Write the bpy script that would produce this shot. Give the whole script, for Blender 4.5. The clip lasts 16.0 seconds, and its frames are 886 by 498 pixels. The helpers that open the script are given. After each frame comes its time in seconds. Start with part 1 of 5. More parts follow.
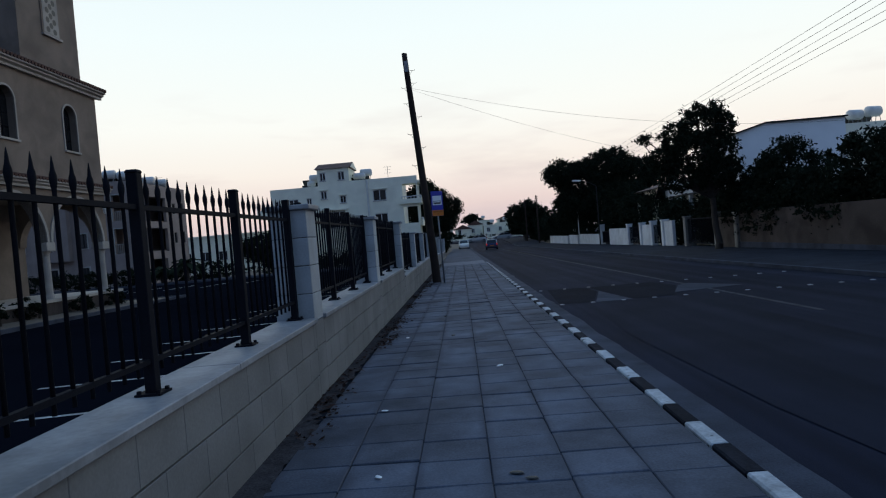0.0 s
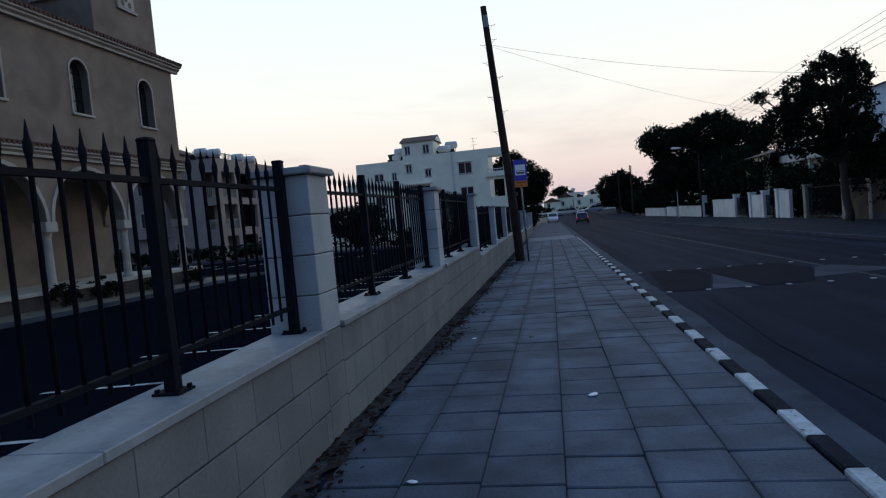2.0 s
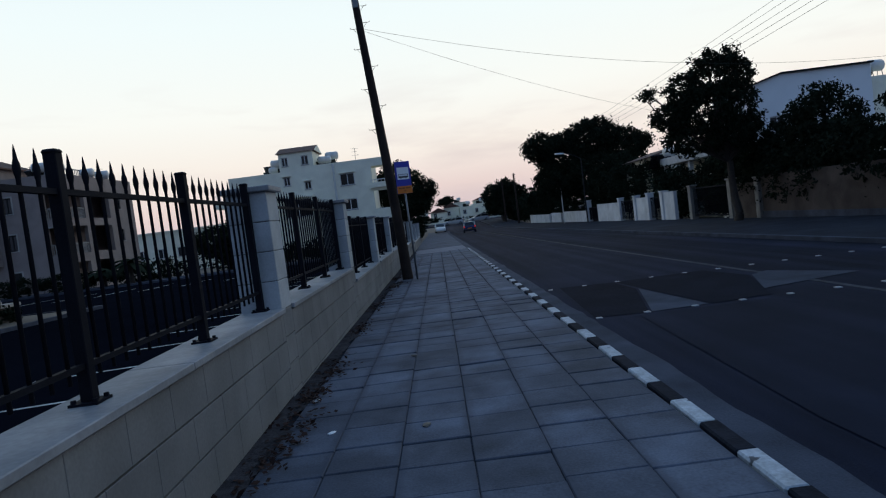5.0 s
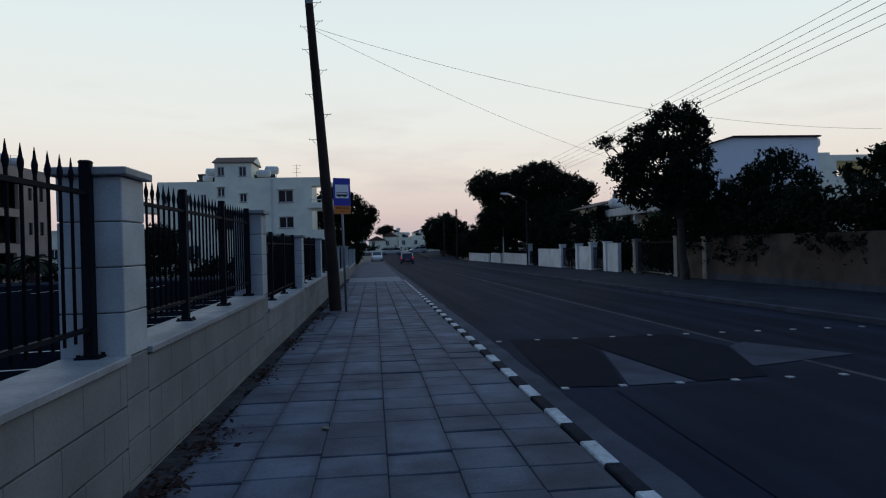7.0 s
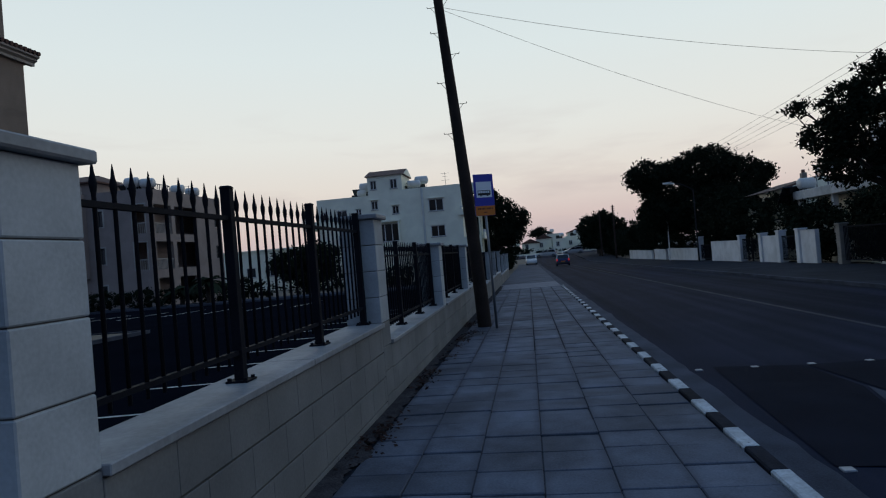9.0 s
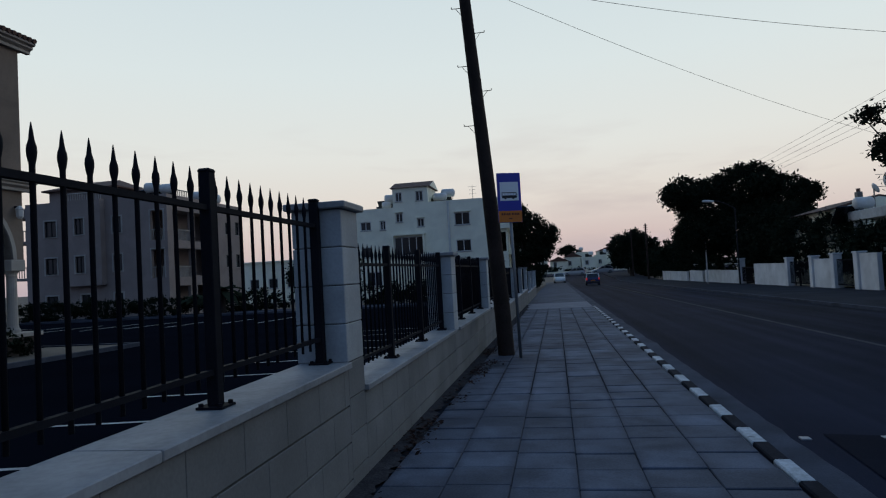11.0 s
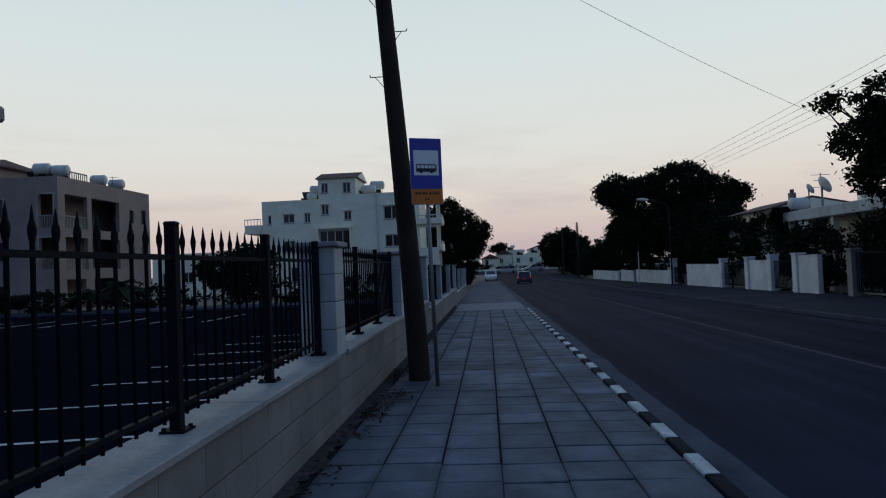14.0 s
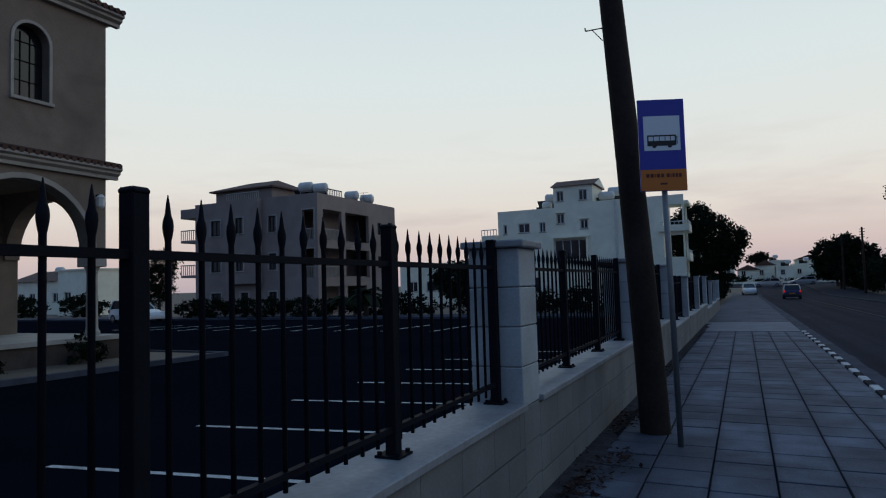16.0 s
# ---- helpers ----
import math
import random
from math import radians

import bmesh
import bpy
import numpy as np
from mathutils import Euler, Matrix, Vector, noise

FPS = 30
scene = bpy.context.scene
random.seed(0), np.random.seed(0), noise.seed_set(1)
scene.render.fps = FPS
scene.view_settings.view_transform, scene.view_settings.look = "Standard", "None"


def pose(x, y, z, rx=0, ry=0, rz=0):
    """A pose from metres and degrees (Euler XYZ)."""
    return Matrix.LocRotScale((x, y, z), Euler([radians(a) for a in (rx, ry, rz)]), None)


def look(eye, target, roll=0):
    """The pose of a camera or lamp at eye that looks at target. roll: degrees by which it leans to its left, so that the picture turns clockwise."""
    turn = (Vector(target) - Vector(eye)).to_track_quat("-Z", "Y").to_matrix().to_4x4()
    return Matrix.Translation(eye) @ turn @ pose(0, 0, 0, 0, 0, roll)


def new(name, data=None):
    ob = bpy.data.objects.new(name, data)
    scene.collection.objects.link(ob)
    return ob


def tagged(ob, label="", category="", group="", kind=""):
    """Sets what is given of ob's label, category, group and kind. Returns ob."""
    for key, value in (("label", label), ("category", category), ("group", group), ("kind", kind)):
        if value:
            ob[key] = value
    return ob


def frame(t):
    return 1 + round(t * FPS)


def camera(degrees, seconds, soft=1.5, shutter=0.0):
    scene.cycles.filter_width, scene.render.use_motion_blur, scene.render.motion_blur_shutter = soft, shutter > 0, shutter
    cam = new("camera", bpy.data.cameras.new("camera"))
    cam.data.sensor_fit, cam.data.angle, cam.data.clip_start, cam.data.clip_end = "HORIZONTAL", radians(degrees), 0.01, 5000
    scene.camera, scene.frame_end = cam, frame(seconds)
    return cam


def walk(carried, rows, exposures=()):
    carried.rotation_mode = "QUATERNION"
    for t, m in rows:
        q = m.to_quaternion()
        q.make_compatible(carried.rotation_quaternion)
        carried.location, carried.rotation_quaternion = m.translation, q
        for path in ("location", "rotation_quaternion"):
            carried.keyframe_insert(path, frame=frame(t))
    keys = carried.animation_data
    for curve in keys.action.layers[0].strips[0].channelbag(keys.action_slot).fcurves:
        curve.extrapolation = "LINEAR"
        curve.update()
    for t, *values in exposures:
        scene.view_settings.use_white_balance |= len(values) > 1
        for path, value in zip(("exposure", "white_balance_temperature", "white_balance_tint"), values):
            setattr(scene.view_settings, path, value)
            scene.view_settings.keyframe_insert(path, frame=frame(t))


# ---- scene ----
cam = camera(69.0, 16.0, soft=1.15)
PATH = [
    (0, (0.027, 3.758, 1.377), (-0.029, 5.756, 1.337), -4.8),
    (0.5, (0.028, 4.356, 1.381), (-0.151, 6.348, 1.373), -4.5),
    (1, (0.108, 4.827, 1.389), (-0.133, 6.812, 1.374), -5.8),
    (1.5, (0.112, 5.317, 1.381), (-0.072, 7.307, 1.292), -5.6),
    (2, (0.135, 5.845, 1.37), (-0.2, 7.815, 1.273), -5.3),
    (2.5, (0.14, 6.361, 1.37), (-0.128, 8.34, 1.274), -6.7),
    (3, (0.102, 6.884, 1.345), (-0.103, 8.868, 1.196), -4.6),
    (3.5, (0.004, 7.392, 1.361), (-0.28, 9.371, 1.316), -6.4),
    (4, (-0.021, 7.816, 1.346), (-0.632, 9.717, 1.453), -9.1),
    (4.5, (0.036, 8.292, 1.338), (-0.493, 10.219, 1.416), -7.9),
    (5, (0.053, 8.947, 1.323), (0.063, 10.945, 1.226), -7.3),
    (7.3, (0.044, 11.205, 1.304), (0.257, 13.193, 1.304), -1.4),
    (7.5, (0.153, 11.515, 1.322), (0.276, 13.511, 1.334), -2.2),
    (8, (0.157, 12.002, 1.308), (0.201, 14.001, 1.381), -2.2),
    (8.5, (0.128, 12.56, 1.313), (0.142, 14.56, 1.319), -3.5),
    (9, (0.119, 13.084, 1.325), (-0.14, 15.067, 1.348), -4.8),
    (9.5, (0.097, 13.62, 1.333), (-0.111, 15.609, 1.357), -4.2),
    (9.7, (0.004, 13.736, 1.253), (-0.289, 15.712, 1.349), -2.3),
    (11.8, (0.047, 16.126, 1.279), (-0.32, 18.091, 1.337), -3.6),
    (12, (0.018, 16.235, 1.27), (-0.433, 18.183, 1.324), -1.6),
    (12.5, (0.032, 16.713, 1.263), (-0.377, 18.669, 1.356), -2.0),
    (13, (0.025, 17.263, 1.261), (-0.219, 19.248, 1.309), -1.9),
    (13.5, (0.067, 17.764, 1.282), (-0.197, 19.745, 1.34), -4.0),
    (14, (0.057, 18.213, 1.28), (-0.077, 20.208, 1.335), -2.4),
    (14.5, (0.09, 18.688, 1.267), (-0.191, 20.667, 1.334), -3.2),
    (15, (0.068, 19.302, 1.248), (-0.182, 21.286, 1.267), -3.4),
    (15.5, (0.037, 19.841, 1.274), (-0.592, 21.737, 1.356), -2.6),
    (16, (-0.054, 20.276, 1.276), (-0.894, 22.088, 1.39), -1.7),
]
EXPOSURES = [(0, 0.17), (1.5, 0.18), (2.5, 0.25), (3, 0.29), (3.5, 0.27), (4, 0.16), (5, 0.15), (7.5, -0.13), (8, -0.17), (8.5, -0.13), (9.5, -0.18), (12, -0.18), (14.5, -0.24), (16, -0.17)]
walk(cam, [(t, look(eye, aim, roll)) for t, eye, aim, roll in PATH], EXPOSURES)

# ---- world: clear dusk sky, the sun just gone below the far end of the street ----
world = bpy.data.worlds.new("dusk_sky")
scene.world = world
world.use_nodes = True
wn, wl = world.node_tree.nodes, world.node_tree.links
wn.clear()


def wnode(kind, **inputs):
    n = wn.new(kind)
    for k, v in inputs.items():
        n.inputs[int(k[1:])].default_value = v
    return n


coord = wnode("ShaderNodeTexCoord")
norm = wnode("ShaderNodeVectorMath")
norm.operation = "NORMALIZE"
wl.new(coord.outputs["Generated"], norm.inputs[0])
sep = wnode("ShaderNodeSeparateXYZ")
wl.new(norm.outputs[0], sep.inputs[0])
# colour from the horizon up, in the half of the sky where the sun went down
west = wnode("ShaderNodeValToRGB")
wl.new(sep.outputs["Z"], west.inputs[0])
WEST = [(0.0, (0.56, 0.46, 0.50)), (0.05, (0.74, 0.605, 0.575)), (0.11, (0.855, 0.79, 0.72)), (0.18, (0.865, 0.875, 0.83)),
        (0.30, (0.80, 0.885, 0.89)), (0.48, (0.68, 0.805, 0.865)), (0.64, (0.24, 0.41, 0.62)), (1.0, (0.085, 0.19, 0.44))]
EAST = [(0.0, (0.115, 0.15, 0.25)), (0.1, (0.175, 0.22, 0.34)), (0.3, (0.195, 0.29, 0.47)), (0.6, (0.14, 0.26, 0.48)), (1.0, (0.085, 0.19, 0.44))]


def ramp(node, stops):
    els = node.color_ramp.elements
    while len(els) < len(stops):
        els.new(0.5)
    for e, (p, c) in zip(els, stops):
        e.position, e.color = p, (*c, 1)


ramp(west, WEST)
east = wnode("ShaderNodeValToRGB")
wl.new(sep.outputs["Z"], east.inputs[0])
ramp(east, EAST)
toward = wnode("ShaderNodeMapRange", _1=-0.55, _2=0.5)
toward.interpolation_type = "SMOOTHSTEP"
wl.new(sep.outputs["Y"], toward.inputs[0])
blend = wn.new("ShaderNodeMix")
blend.data_type = "RGBA"
wl.new(toward.outputs[0], blend.inputs[0])
wl.new(east.outputs[0], blend.inputs[6])
wl.new(west.outputs[0], blend.inputs[7])
# faint drifts of evening cloud low over the roofs
stretch = wn.new("ShaderNodeMapping")
stretch.inputs["Scale"].default_value = (2.2, 2.2, 11.0)
wl.new(norm.outputs[0], stretch.inputs[0])
drift = wnode("ShaderNodeTexNoise")
drift.inputs["Scale"].default_value, drift.inputs["Detail"].default_value = 2.1, 5.0
wl.new(stretch.outputs[0], drift.inputs["Vector"])
thick = wnode("ShaderNodeMapRange", _1=0.56, _2=0.74, _3=0.0, _4=0.32)
wl.new(drift.outputs[0], thick.inputs[0])
low = wnode("ShaderNodeMapRange", _1=0.26, _2=0.12, _3=0.0, _4=1.0)
wl.new(sep.outputs["Z"], low.inputs[0])
amount = wnode("ShaderNodeMath")
amount.operation = "MULTIPLY"
wl.new(thick.outputs[0], amount.inputs[0])
wl.new(low.outputs[0], amount.inputs[1])
cloud = wn.new("ShaderNodeMix")
cloud.data_type = "RGBA"
cloud.inputs[7].default_value = (0.55, 0.46, 0.47, 1)
wl.new(amount.outputs[0], cloud.inputs[0])
wl.new(blend.outputs[2], cloud.inputs[6])
back = wn.new("ShaderNodeBackground")
back.inputs["Strength"].default_value = 1.0
wl.new(cloud.outputs[2], back.inputs[0])
wout = wn.new("ShaderNodeOutputWorld")
wl.new(back.outputs[0], wout.inputs[0])


# ---- materials ----
def material(name, colour, rough=0.8, vary=0.25, grain=40.0, patch=1.5, bump=0.15, metal=0.0, tone=None, island=0.0, spec=0.5, depth=0.01, stain=0.0, streak=0.0):
    """A surface with blotches (patch) and grain, in metres; tone: the colour of its blotches; island: how far single pieces differ; stain: depth of wide soiling; streak: depth of wear in long tracks."""
    m = bpy.data.materials.new(name)
    m.use_nodes = True
    n, l = m.node_tree.nodes, m.node_tree.links
    bsdf = n["Principled BSDF"]
    bsdf.inputs["Roughness"].default_value = rough
    bsdf.inputs["Metallic"].default_value = metal
    bsdf.inputs["Specular IOR Level"].default_value = spec
    geo = n.new("ShaderNodeNewGeometry")
    big, fine = n.new("ShaderNodeTexNoise"), n.new("ShaderNodeTexNoise")
    big.inputs["Scale"].default_value, big.inputs["Detail"].default_value = 1 / patch, 6
    fine.inputs["Scale"].default_value, fine.inputs["Detail"].default_value = grain, 4
    l.new(geo.outputs["Position"], big.inputs["Vector"])
    l.new(geo.outputs["Position"], fine.inputs["Vector"])
    add = n.new("ShaderNodeMix")
    add.inputs[0].default_value = 0.4
    l.new(big.outputs[0], add.inputs[2])
    l.new(fine.outputs[0], add.inputs[3])
    shape = n.new("ShaderNodeMapRange")
    shape.inputs[1].default_value, shape.inputs[2].default_value = 0.33, 0.67
    l.new(add.outputs[0], shape.inputs[0])
    mix = n.new("ShaderNodeMix")
    mix.data_type = "RGBA"
    dark = tone or tuple(c * (1 - vary) for c in colour)
    mix.inputs[6].default_value = (*dark, 1)
    mix.inputs[7].default_value = (*(min(c * (1 + vary * 0.5), 0.95) for c in colour), 1)
    l.new(shape.outputs[0], mix.inputs[0])
    out = mix.outputs[2]
    if island:
        info = n.new("ShaderNodeObjectInfo")
        both = n.new("ShaderNodeMath")
        both.operation = "ADD"
        l.new(info.outputs["Random"], both.inputs[0])
        l.new(geo.outputs["Random Per Island"], both.inputs[1])
        frac = n.new("ShaderNodeMath")
        frac.operation = "FRACT"
        l.new(both.outputs[0], frac.inputs[0])
        span = n.new("ShaderNodeMapRange")
        span.inputs[3].default_value, span.inputs[4].default_value = 1 - island, 1 + island
        l.new(frac.outputs[0], span.inputs[0])
        scale = n.new("ShaderNodeVectorMath")
        scale.operation = "SCALE"
        l.new(out, scale.inputs[0])
        l.new(span.outputs[0], scale.inputs["Scale"])
        out = scale.outputs[0]
    if stain:
        wide = n.new("ShaderNodeTexNoise")
        wide.inputs["Scale"].default_value, wide.inputs["Detail"].default_value = 0.9, 3
        wide.inputs["Distortion"].default_value = 0.6
        l.new(geo.outputs["Position"], wide.inputs["Vector"])
        soil = n.new("ShaderNodeMapRange")
        soil.inputs[1].default_value, soil.inputs[2].default_value = 0.36, 0.60
        soil.inputs[3].default_value, soil.inputs[4].default_value = 1 - stain, 1.0
        l.new(wide.outputs[0], soil.inputs[0])
        dim = n.new("ShaderNodeVectorMath")
        dim.operation = "SCALE"
        l.new(out, dim.inputs[0])
        l.new(soil.outputs[0], dim.inputs["Scale"])
        out = dim.outputs[0]
    if streak:
        draw = n.new("ShaderNodeMapping")
        draw.inputs["Scale"].default_value = (1.9, 0.035, 1.0)
        l.new(geo.outputs["Position"], draw.inputs[0])
        track = n.new("ShaderNodeTexNoise")
        track.inputs["Scale"].default_value, track.inputs["Detail"].default_value = 1.0, 5
        l.new(draw.outputs[0], track.inputs["Vector"])
        wear = n.new("ShaderNodeMapRange")
        wear.inputs[1].default_value, wear.inputs[2].default_value = 0.35, 0.68
        wear.inputs[3].default_value, wear.inputs[4].default_value = 1 - streak, 1 + streak
        l.new(track.outputs[0], wear.inputs[0])
        rub = n.new("ShaderNodeVectorMath")
        rub.operation = "SCALE"
        l.new(out, rub.inputs[0])
        l.new(wear.outputs[0], rub.inputs["Scale"])
        out = rub.outputs[0]
    l.new(out, bsdf.inputs["Base Color"])
    if bump:
        b = n.new("ShaderNodeBump")
        b.inputs["Strength"].default_value, b.inputs["Distance"].default_value = bump, depth
        l.new(fine.outputs[0], b.inputs["Height"])
        l.new(b.outputs[0], bsdf.inputs["Normal"])
    return m


def plain(name, colour, rough=0.5, metal=0.0, glow=0.0):
    m = bpy.data.materials.new(name)
    m.use_nodes = True
    bsdf = m.node_tree.nodes["Principled BSDF"]
    bsdf.inputs["Base Color"].default_value = (*colour, 1)
    bsdf.inputs["Roughness"].default_value, bsdf.inputs["Metallic"].default_value = rough, metal
    if glow:
        bsdf.inputs["Emission Color"].default_value = (*colour, 1)
        bsdf.inputs["Emission Strength"].default_value = glow
    return m


M_PAVER = material("concrete_paver", (0.124, 0.141, 0.182), 0.8, 0.42, 60, 0.35, 0.4, island=0.17, spec=0.15, depth=0.004, stain=0.42)


def overlay(m, mask_of, dark):
    """Mixes a second colour into a material's base colour where the mask falls to nothing."""
    n, l = m.node_tree.nodes, m.node_tree.links
    bsdf = n["Principled BSDF"]
    base = bsdf.inputs["Base Color"].links[0].from_socket
    mix = n.new("ShaderNodeMix")
    mix.data_type = "RGBA"
    mix.inputs[6].default_value = (*dark, 1)
    l.new(mask_of(n, l), mix.inputs[0])
    l.new(base, mix.inputs[7])
    l.new(mix.outputs[2], bsdf.inputs["Base Color"])


def joint_mask(n, l):
    """Falls towards nothing along the joints that run down the street, 0.46 m apart, in a wavering band."""
    geo, sep_, wob = n.new("ShaderNodeNewGeometry"), n.new("ShaderNodeSeparateXYZ"), n.new("ShaderNodeTexNoise")
    wob.inputs["Scale"].default_value, wob.inputs["Detail"].default_value = 5.0, 4
    l.new(geo.outputs["Position"], sep_.inputs[0])
    l.new(geo.outputs["Position"], wob.inputs["Vector"])
    v, fold, reach, span = n.new("ShaderNodeMath"), n.new("ShaderNodeMath"), n.new("ShaderNodeMath"), n.new("ShaderNodeMapRange")
    v.operation, v.inputs[1].default_value, v.inputs[2].default_value = "MULTIPLY_ADD", -1 / 0.46, 1.48 / 0.46 + 20
    l.new(sep_.outputs[0], v.inputs[0])
    fold.operation, fold.inputs[1].default_value = "PINGPONG", 0.5
    l.new(v.outputs[0], fold.inputs[0])
    reach.operation, reach.inputs[1].default_value, reach.inputs[2].default_value = "MULTIPLY_ADD", -0.16, 0.08
    l.new(wob.outputs[0], reach.inputs[0])
    both = n.new("ShaderNodeMath")
    l.new(fold.outputs[0], both.inputs[0])
    l.new(reach.outputs[0], both.inputs[1])
    span.inputs[1].default_value, span.inputs[2].default_value, span.inputs[3].default_value = 0.0, 0.14, 0.22
    l.new(both.outputs[0], span.inputs[0])
    return span.outputs[0]


def chip_mask(n, l):
    geo, flake, span = n.new("ShaderNodeNewGeometry"), n.new("ShaderNodeTexNoise"), n.new("ShaderNodeMapRange")
    flake.inputs["Scale"].default_value, flake.inputs["Detail"].default_value = 11.0, 6
    l.new(geo.outputs["Position"], flake.inputs["Vector"])
    span.inputs[1].default_value, span.inputs[2].default_value = 0.29, 0.34
    l.new(flake.outputs[0], span.inputs[0])
    return span.outputs[0]


overlay(M_PAVER, joint_mask, (0.062, 0.070, 0.092))
M_JOINT = material("joint_sand", (0.034, 0.037, 0.046), 0.95, 0.3, 90, 0.4, 0.3, spec=0.0)
M_ASPHALT = material("worn_asphalt", (0.0155, 0.0200, 0.0365), 0.85, 0.35, 110, 2.0, 0.5, spec=0.035, depth=0.006, streak=0.38)
M_FRESH = material("fresh_asphalt_patch", (0.0118, 0.0145, 0.0245), 0.85, 0.3, 120, 0.9, 0.5, spec=0.02, depth=0.006, stain=0.2)
M_PATCHED = material("greyed_asphalt_patch", (0.0155, 0.0190, 0.0320), 0.85, 0.3, 120, 1.2, 0.5, spec=0.03, depth=0.006, streak=0.25)
M_LOT = material("car_park_asphalt", (0.0068, 0.0080, 0.0125), 0.88, 0.25, 110, 3.0, 0.5, spec=0.0, depth=0.006)
M_APRON = material("pale_driveway_concrete", (0.19, 0.20, 0.235), 0.8, 0.3, 70, 0.8, 0.3, spec=0.2, stain=0.2)
M_FAR_WALK = material("worn_grey_walkway", (0.105, 0.115, 0.145), 0.85, 0.35, 70, 0.8, 0.4, spec=0.15, stain=0.3)
M_GUTTER = material("concrete_gutter", (0.078, 0.087, 0.113), 0.85, 0.35, 70, 0.5, 0.4, spec=0.04, stain=0.3)
M_KERB_WHITE = material("white_kerb_paint", (0.60, 0.63, 0.66), 0.7, 0.25, 45, 0.1, 0.3, tone=(0.36, 0.37, 0.38), spec=0.2, stain=0.2)
overlay(M_KERB_WHITE, chip_mask, (0.07, 0.075, 0.085))
M_KERB_BLACK = material("black_kerb_paint", (0.026, 0.029, 0.039), 0.8, 0.4, 45, 0.15, 0.3, spec=0.03, stain=0.3)
M_STUD = material("scuffed_stud_metal", (0.30, 0.31, 0.33), 0.5, 0.3, 60, 0.1, 0.2)
M_LINE = material("road_marking_paint", (0.62, 0.62, 0.6), 0.7, 0.3, 60, 0.3, 0.3, tone=(0.2, 0.2, 0.2))
M_WORN_LINE = material("worn_road_marking", (0.066, 0.070, 0.080), 0.8, 0.5, 60, 0.3, 0.3, tone=(0.026, 0.028, 0.034), spec=0.05)
M_LIMESTONE = material("pale_limestone", (0.205, 0.203, 0.198), 0.75, 0.22, 55, 0.5, 0.3, island=0.06, depth=0.003, stain=0.22)
M_PILLAR = material("pale_blue_grey_stone", (0.46, 0.48, 0.49), 0.75, 0.2, 55, 0.3, 0.3, island=0.07, depth=0.003, stain=0.26)
M_CAP = material("white_marble_coping", (0.315, 0.32, 0.33), 0.6, 0.30, 30, 0.3, 0.2, depth=0.002, stain=0.24)
M_GROUT = material("grey_grout", (0.085, 0.08, 0.075), 0.9, 0.2, 60, 0.5, 0.2)
M_IRON = material("black_painted_iron", (0.011, 0.012, 0.017), 0.65, 0.3, 80, 0.2, 0.1, spec=0.05, depth=0.001)
M_WOOD = material("tarred_pole_wood", (0.034, 0.024, 0.020), 0.85, 0.45, 25, 0.5, 0.5, spec=0.2, depth=0.01)
M_STEEL = material("galvanised_steel", (0.22, 0.23, 0.24), 0.5, 0.2, 40, 0.3, 0.1, metal=0.6)
M_SIGN_BLUE = plain("sign_blue", (0.024, 0.036, 0.36), 0.35)
M_SIGN_WHITE = plain("sign_white", (0.80, 0.82, 0.84), 0.4)
M_SIGN_ORANGE = plain("sign_orange", (0.60, 0.17, 0.015), 0.4)
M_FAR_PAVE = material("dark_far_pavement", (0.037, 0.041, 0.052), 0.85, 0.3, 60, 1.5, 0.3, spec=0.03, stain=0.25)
M_DULL_STEEL = plain("dull_dark_steel", (0.009, 0.010, 0.011), 0.85)
M_PRINT_RED = plain("dark_red_print", (0.11, 0.018, 0.008), 0.5)
M_BLACK = plain("black_print", (0.012, 0.012, 0.014), 0.5)
M_CHURCH = material("beige_church_render", (0.240, 0.188, 0.150), 0.9, 0.2, 25, 1.4, 0.2, stain=0.25)
M_TRIM = material("pale_stone_trim", (0.42, 0.385, 0.345), 0.8, 0.18, 30, 0.8, 0.2, stain=0.2)
M_ROOFTILE = material("clay_roof_tile", (0.115, 0.058, 0.043), 0.85, 0.35, 14, 0.6, 0.4, island=0.15)
M_DARKGLASS = plain("dark_window_glass", (0.015, 0.017, 0.02), 0.12)
M_WHITE_PAINT = material("white_wall_paint", (0.68, 0.69, 0.70), 0.8, 0.18, 30, 0.8, 0.2, stain=0.18)
M_BRIGHT_WHITE = material("fresh_white_paint", (0.86, 0.88, 0.90), 0.8, 0.08, 30, 1.5, 0.1)
M_FLATS_WHITE = material("cream_white_render", (0.93, 0.885, 0.72), 0.85, 0.10, 20, 3.0, 0.15, stain=0.08)
M_FLATS_PINK = material("dusty_pink_render", (0.31, 0.25, 0.225), 0.88, 0.14, 20, 3.0, 0.15, stain=0.12)
M_FRAME = plain("white_window_frame", (0.6, 0.6, 0.6), 0.5)
# tan render, its base colour lowered to hold the shade of overhanging hedges
M_TAN = material("shaded_tan_render", (0.092, 0.074, 0.066), 0.9, 0.3, 20, 1.2, 0.3, spec=0.1, stain=0.35)
M_DIRT = material("dark_damp_dirt", (0.066, 0.062, 0.066), 0.95, 0.5, 45, 0.14, 0.7, spec=0.0, depth=0.012)
M_PIER = material("dull_cream_stone", (0.27, 0.25, 0.225), 0.85, 0.3, 35, 0.3, 0.4, stain=0.3)
M_EARTH = material("dry_earth", (0.13, 0.105, 0.08), 0.95, 0.35, 15, 2.0, 0.5)
M_BARK = material("grey_brown_bark", (0.04, 0.032, 0.027), 0.9, 0.4, 18, 0.4, 0.6)
M_LEAF = material("dark_green_leaf", (0.020, 0.027, 0.018), 0.7, 0.35, 6, 0.8, 0.0, island=0.35, spec=0.0)
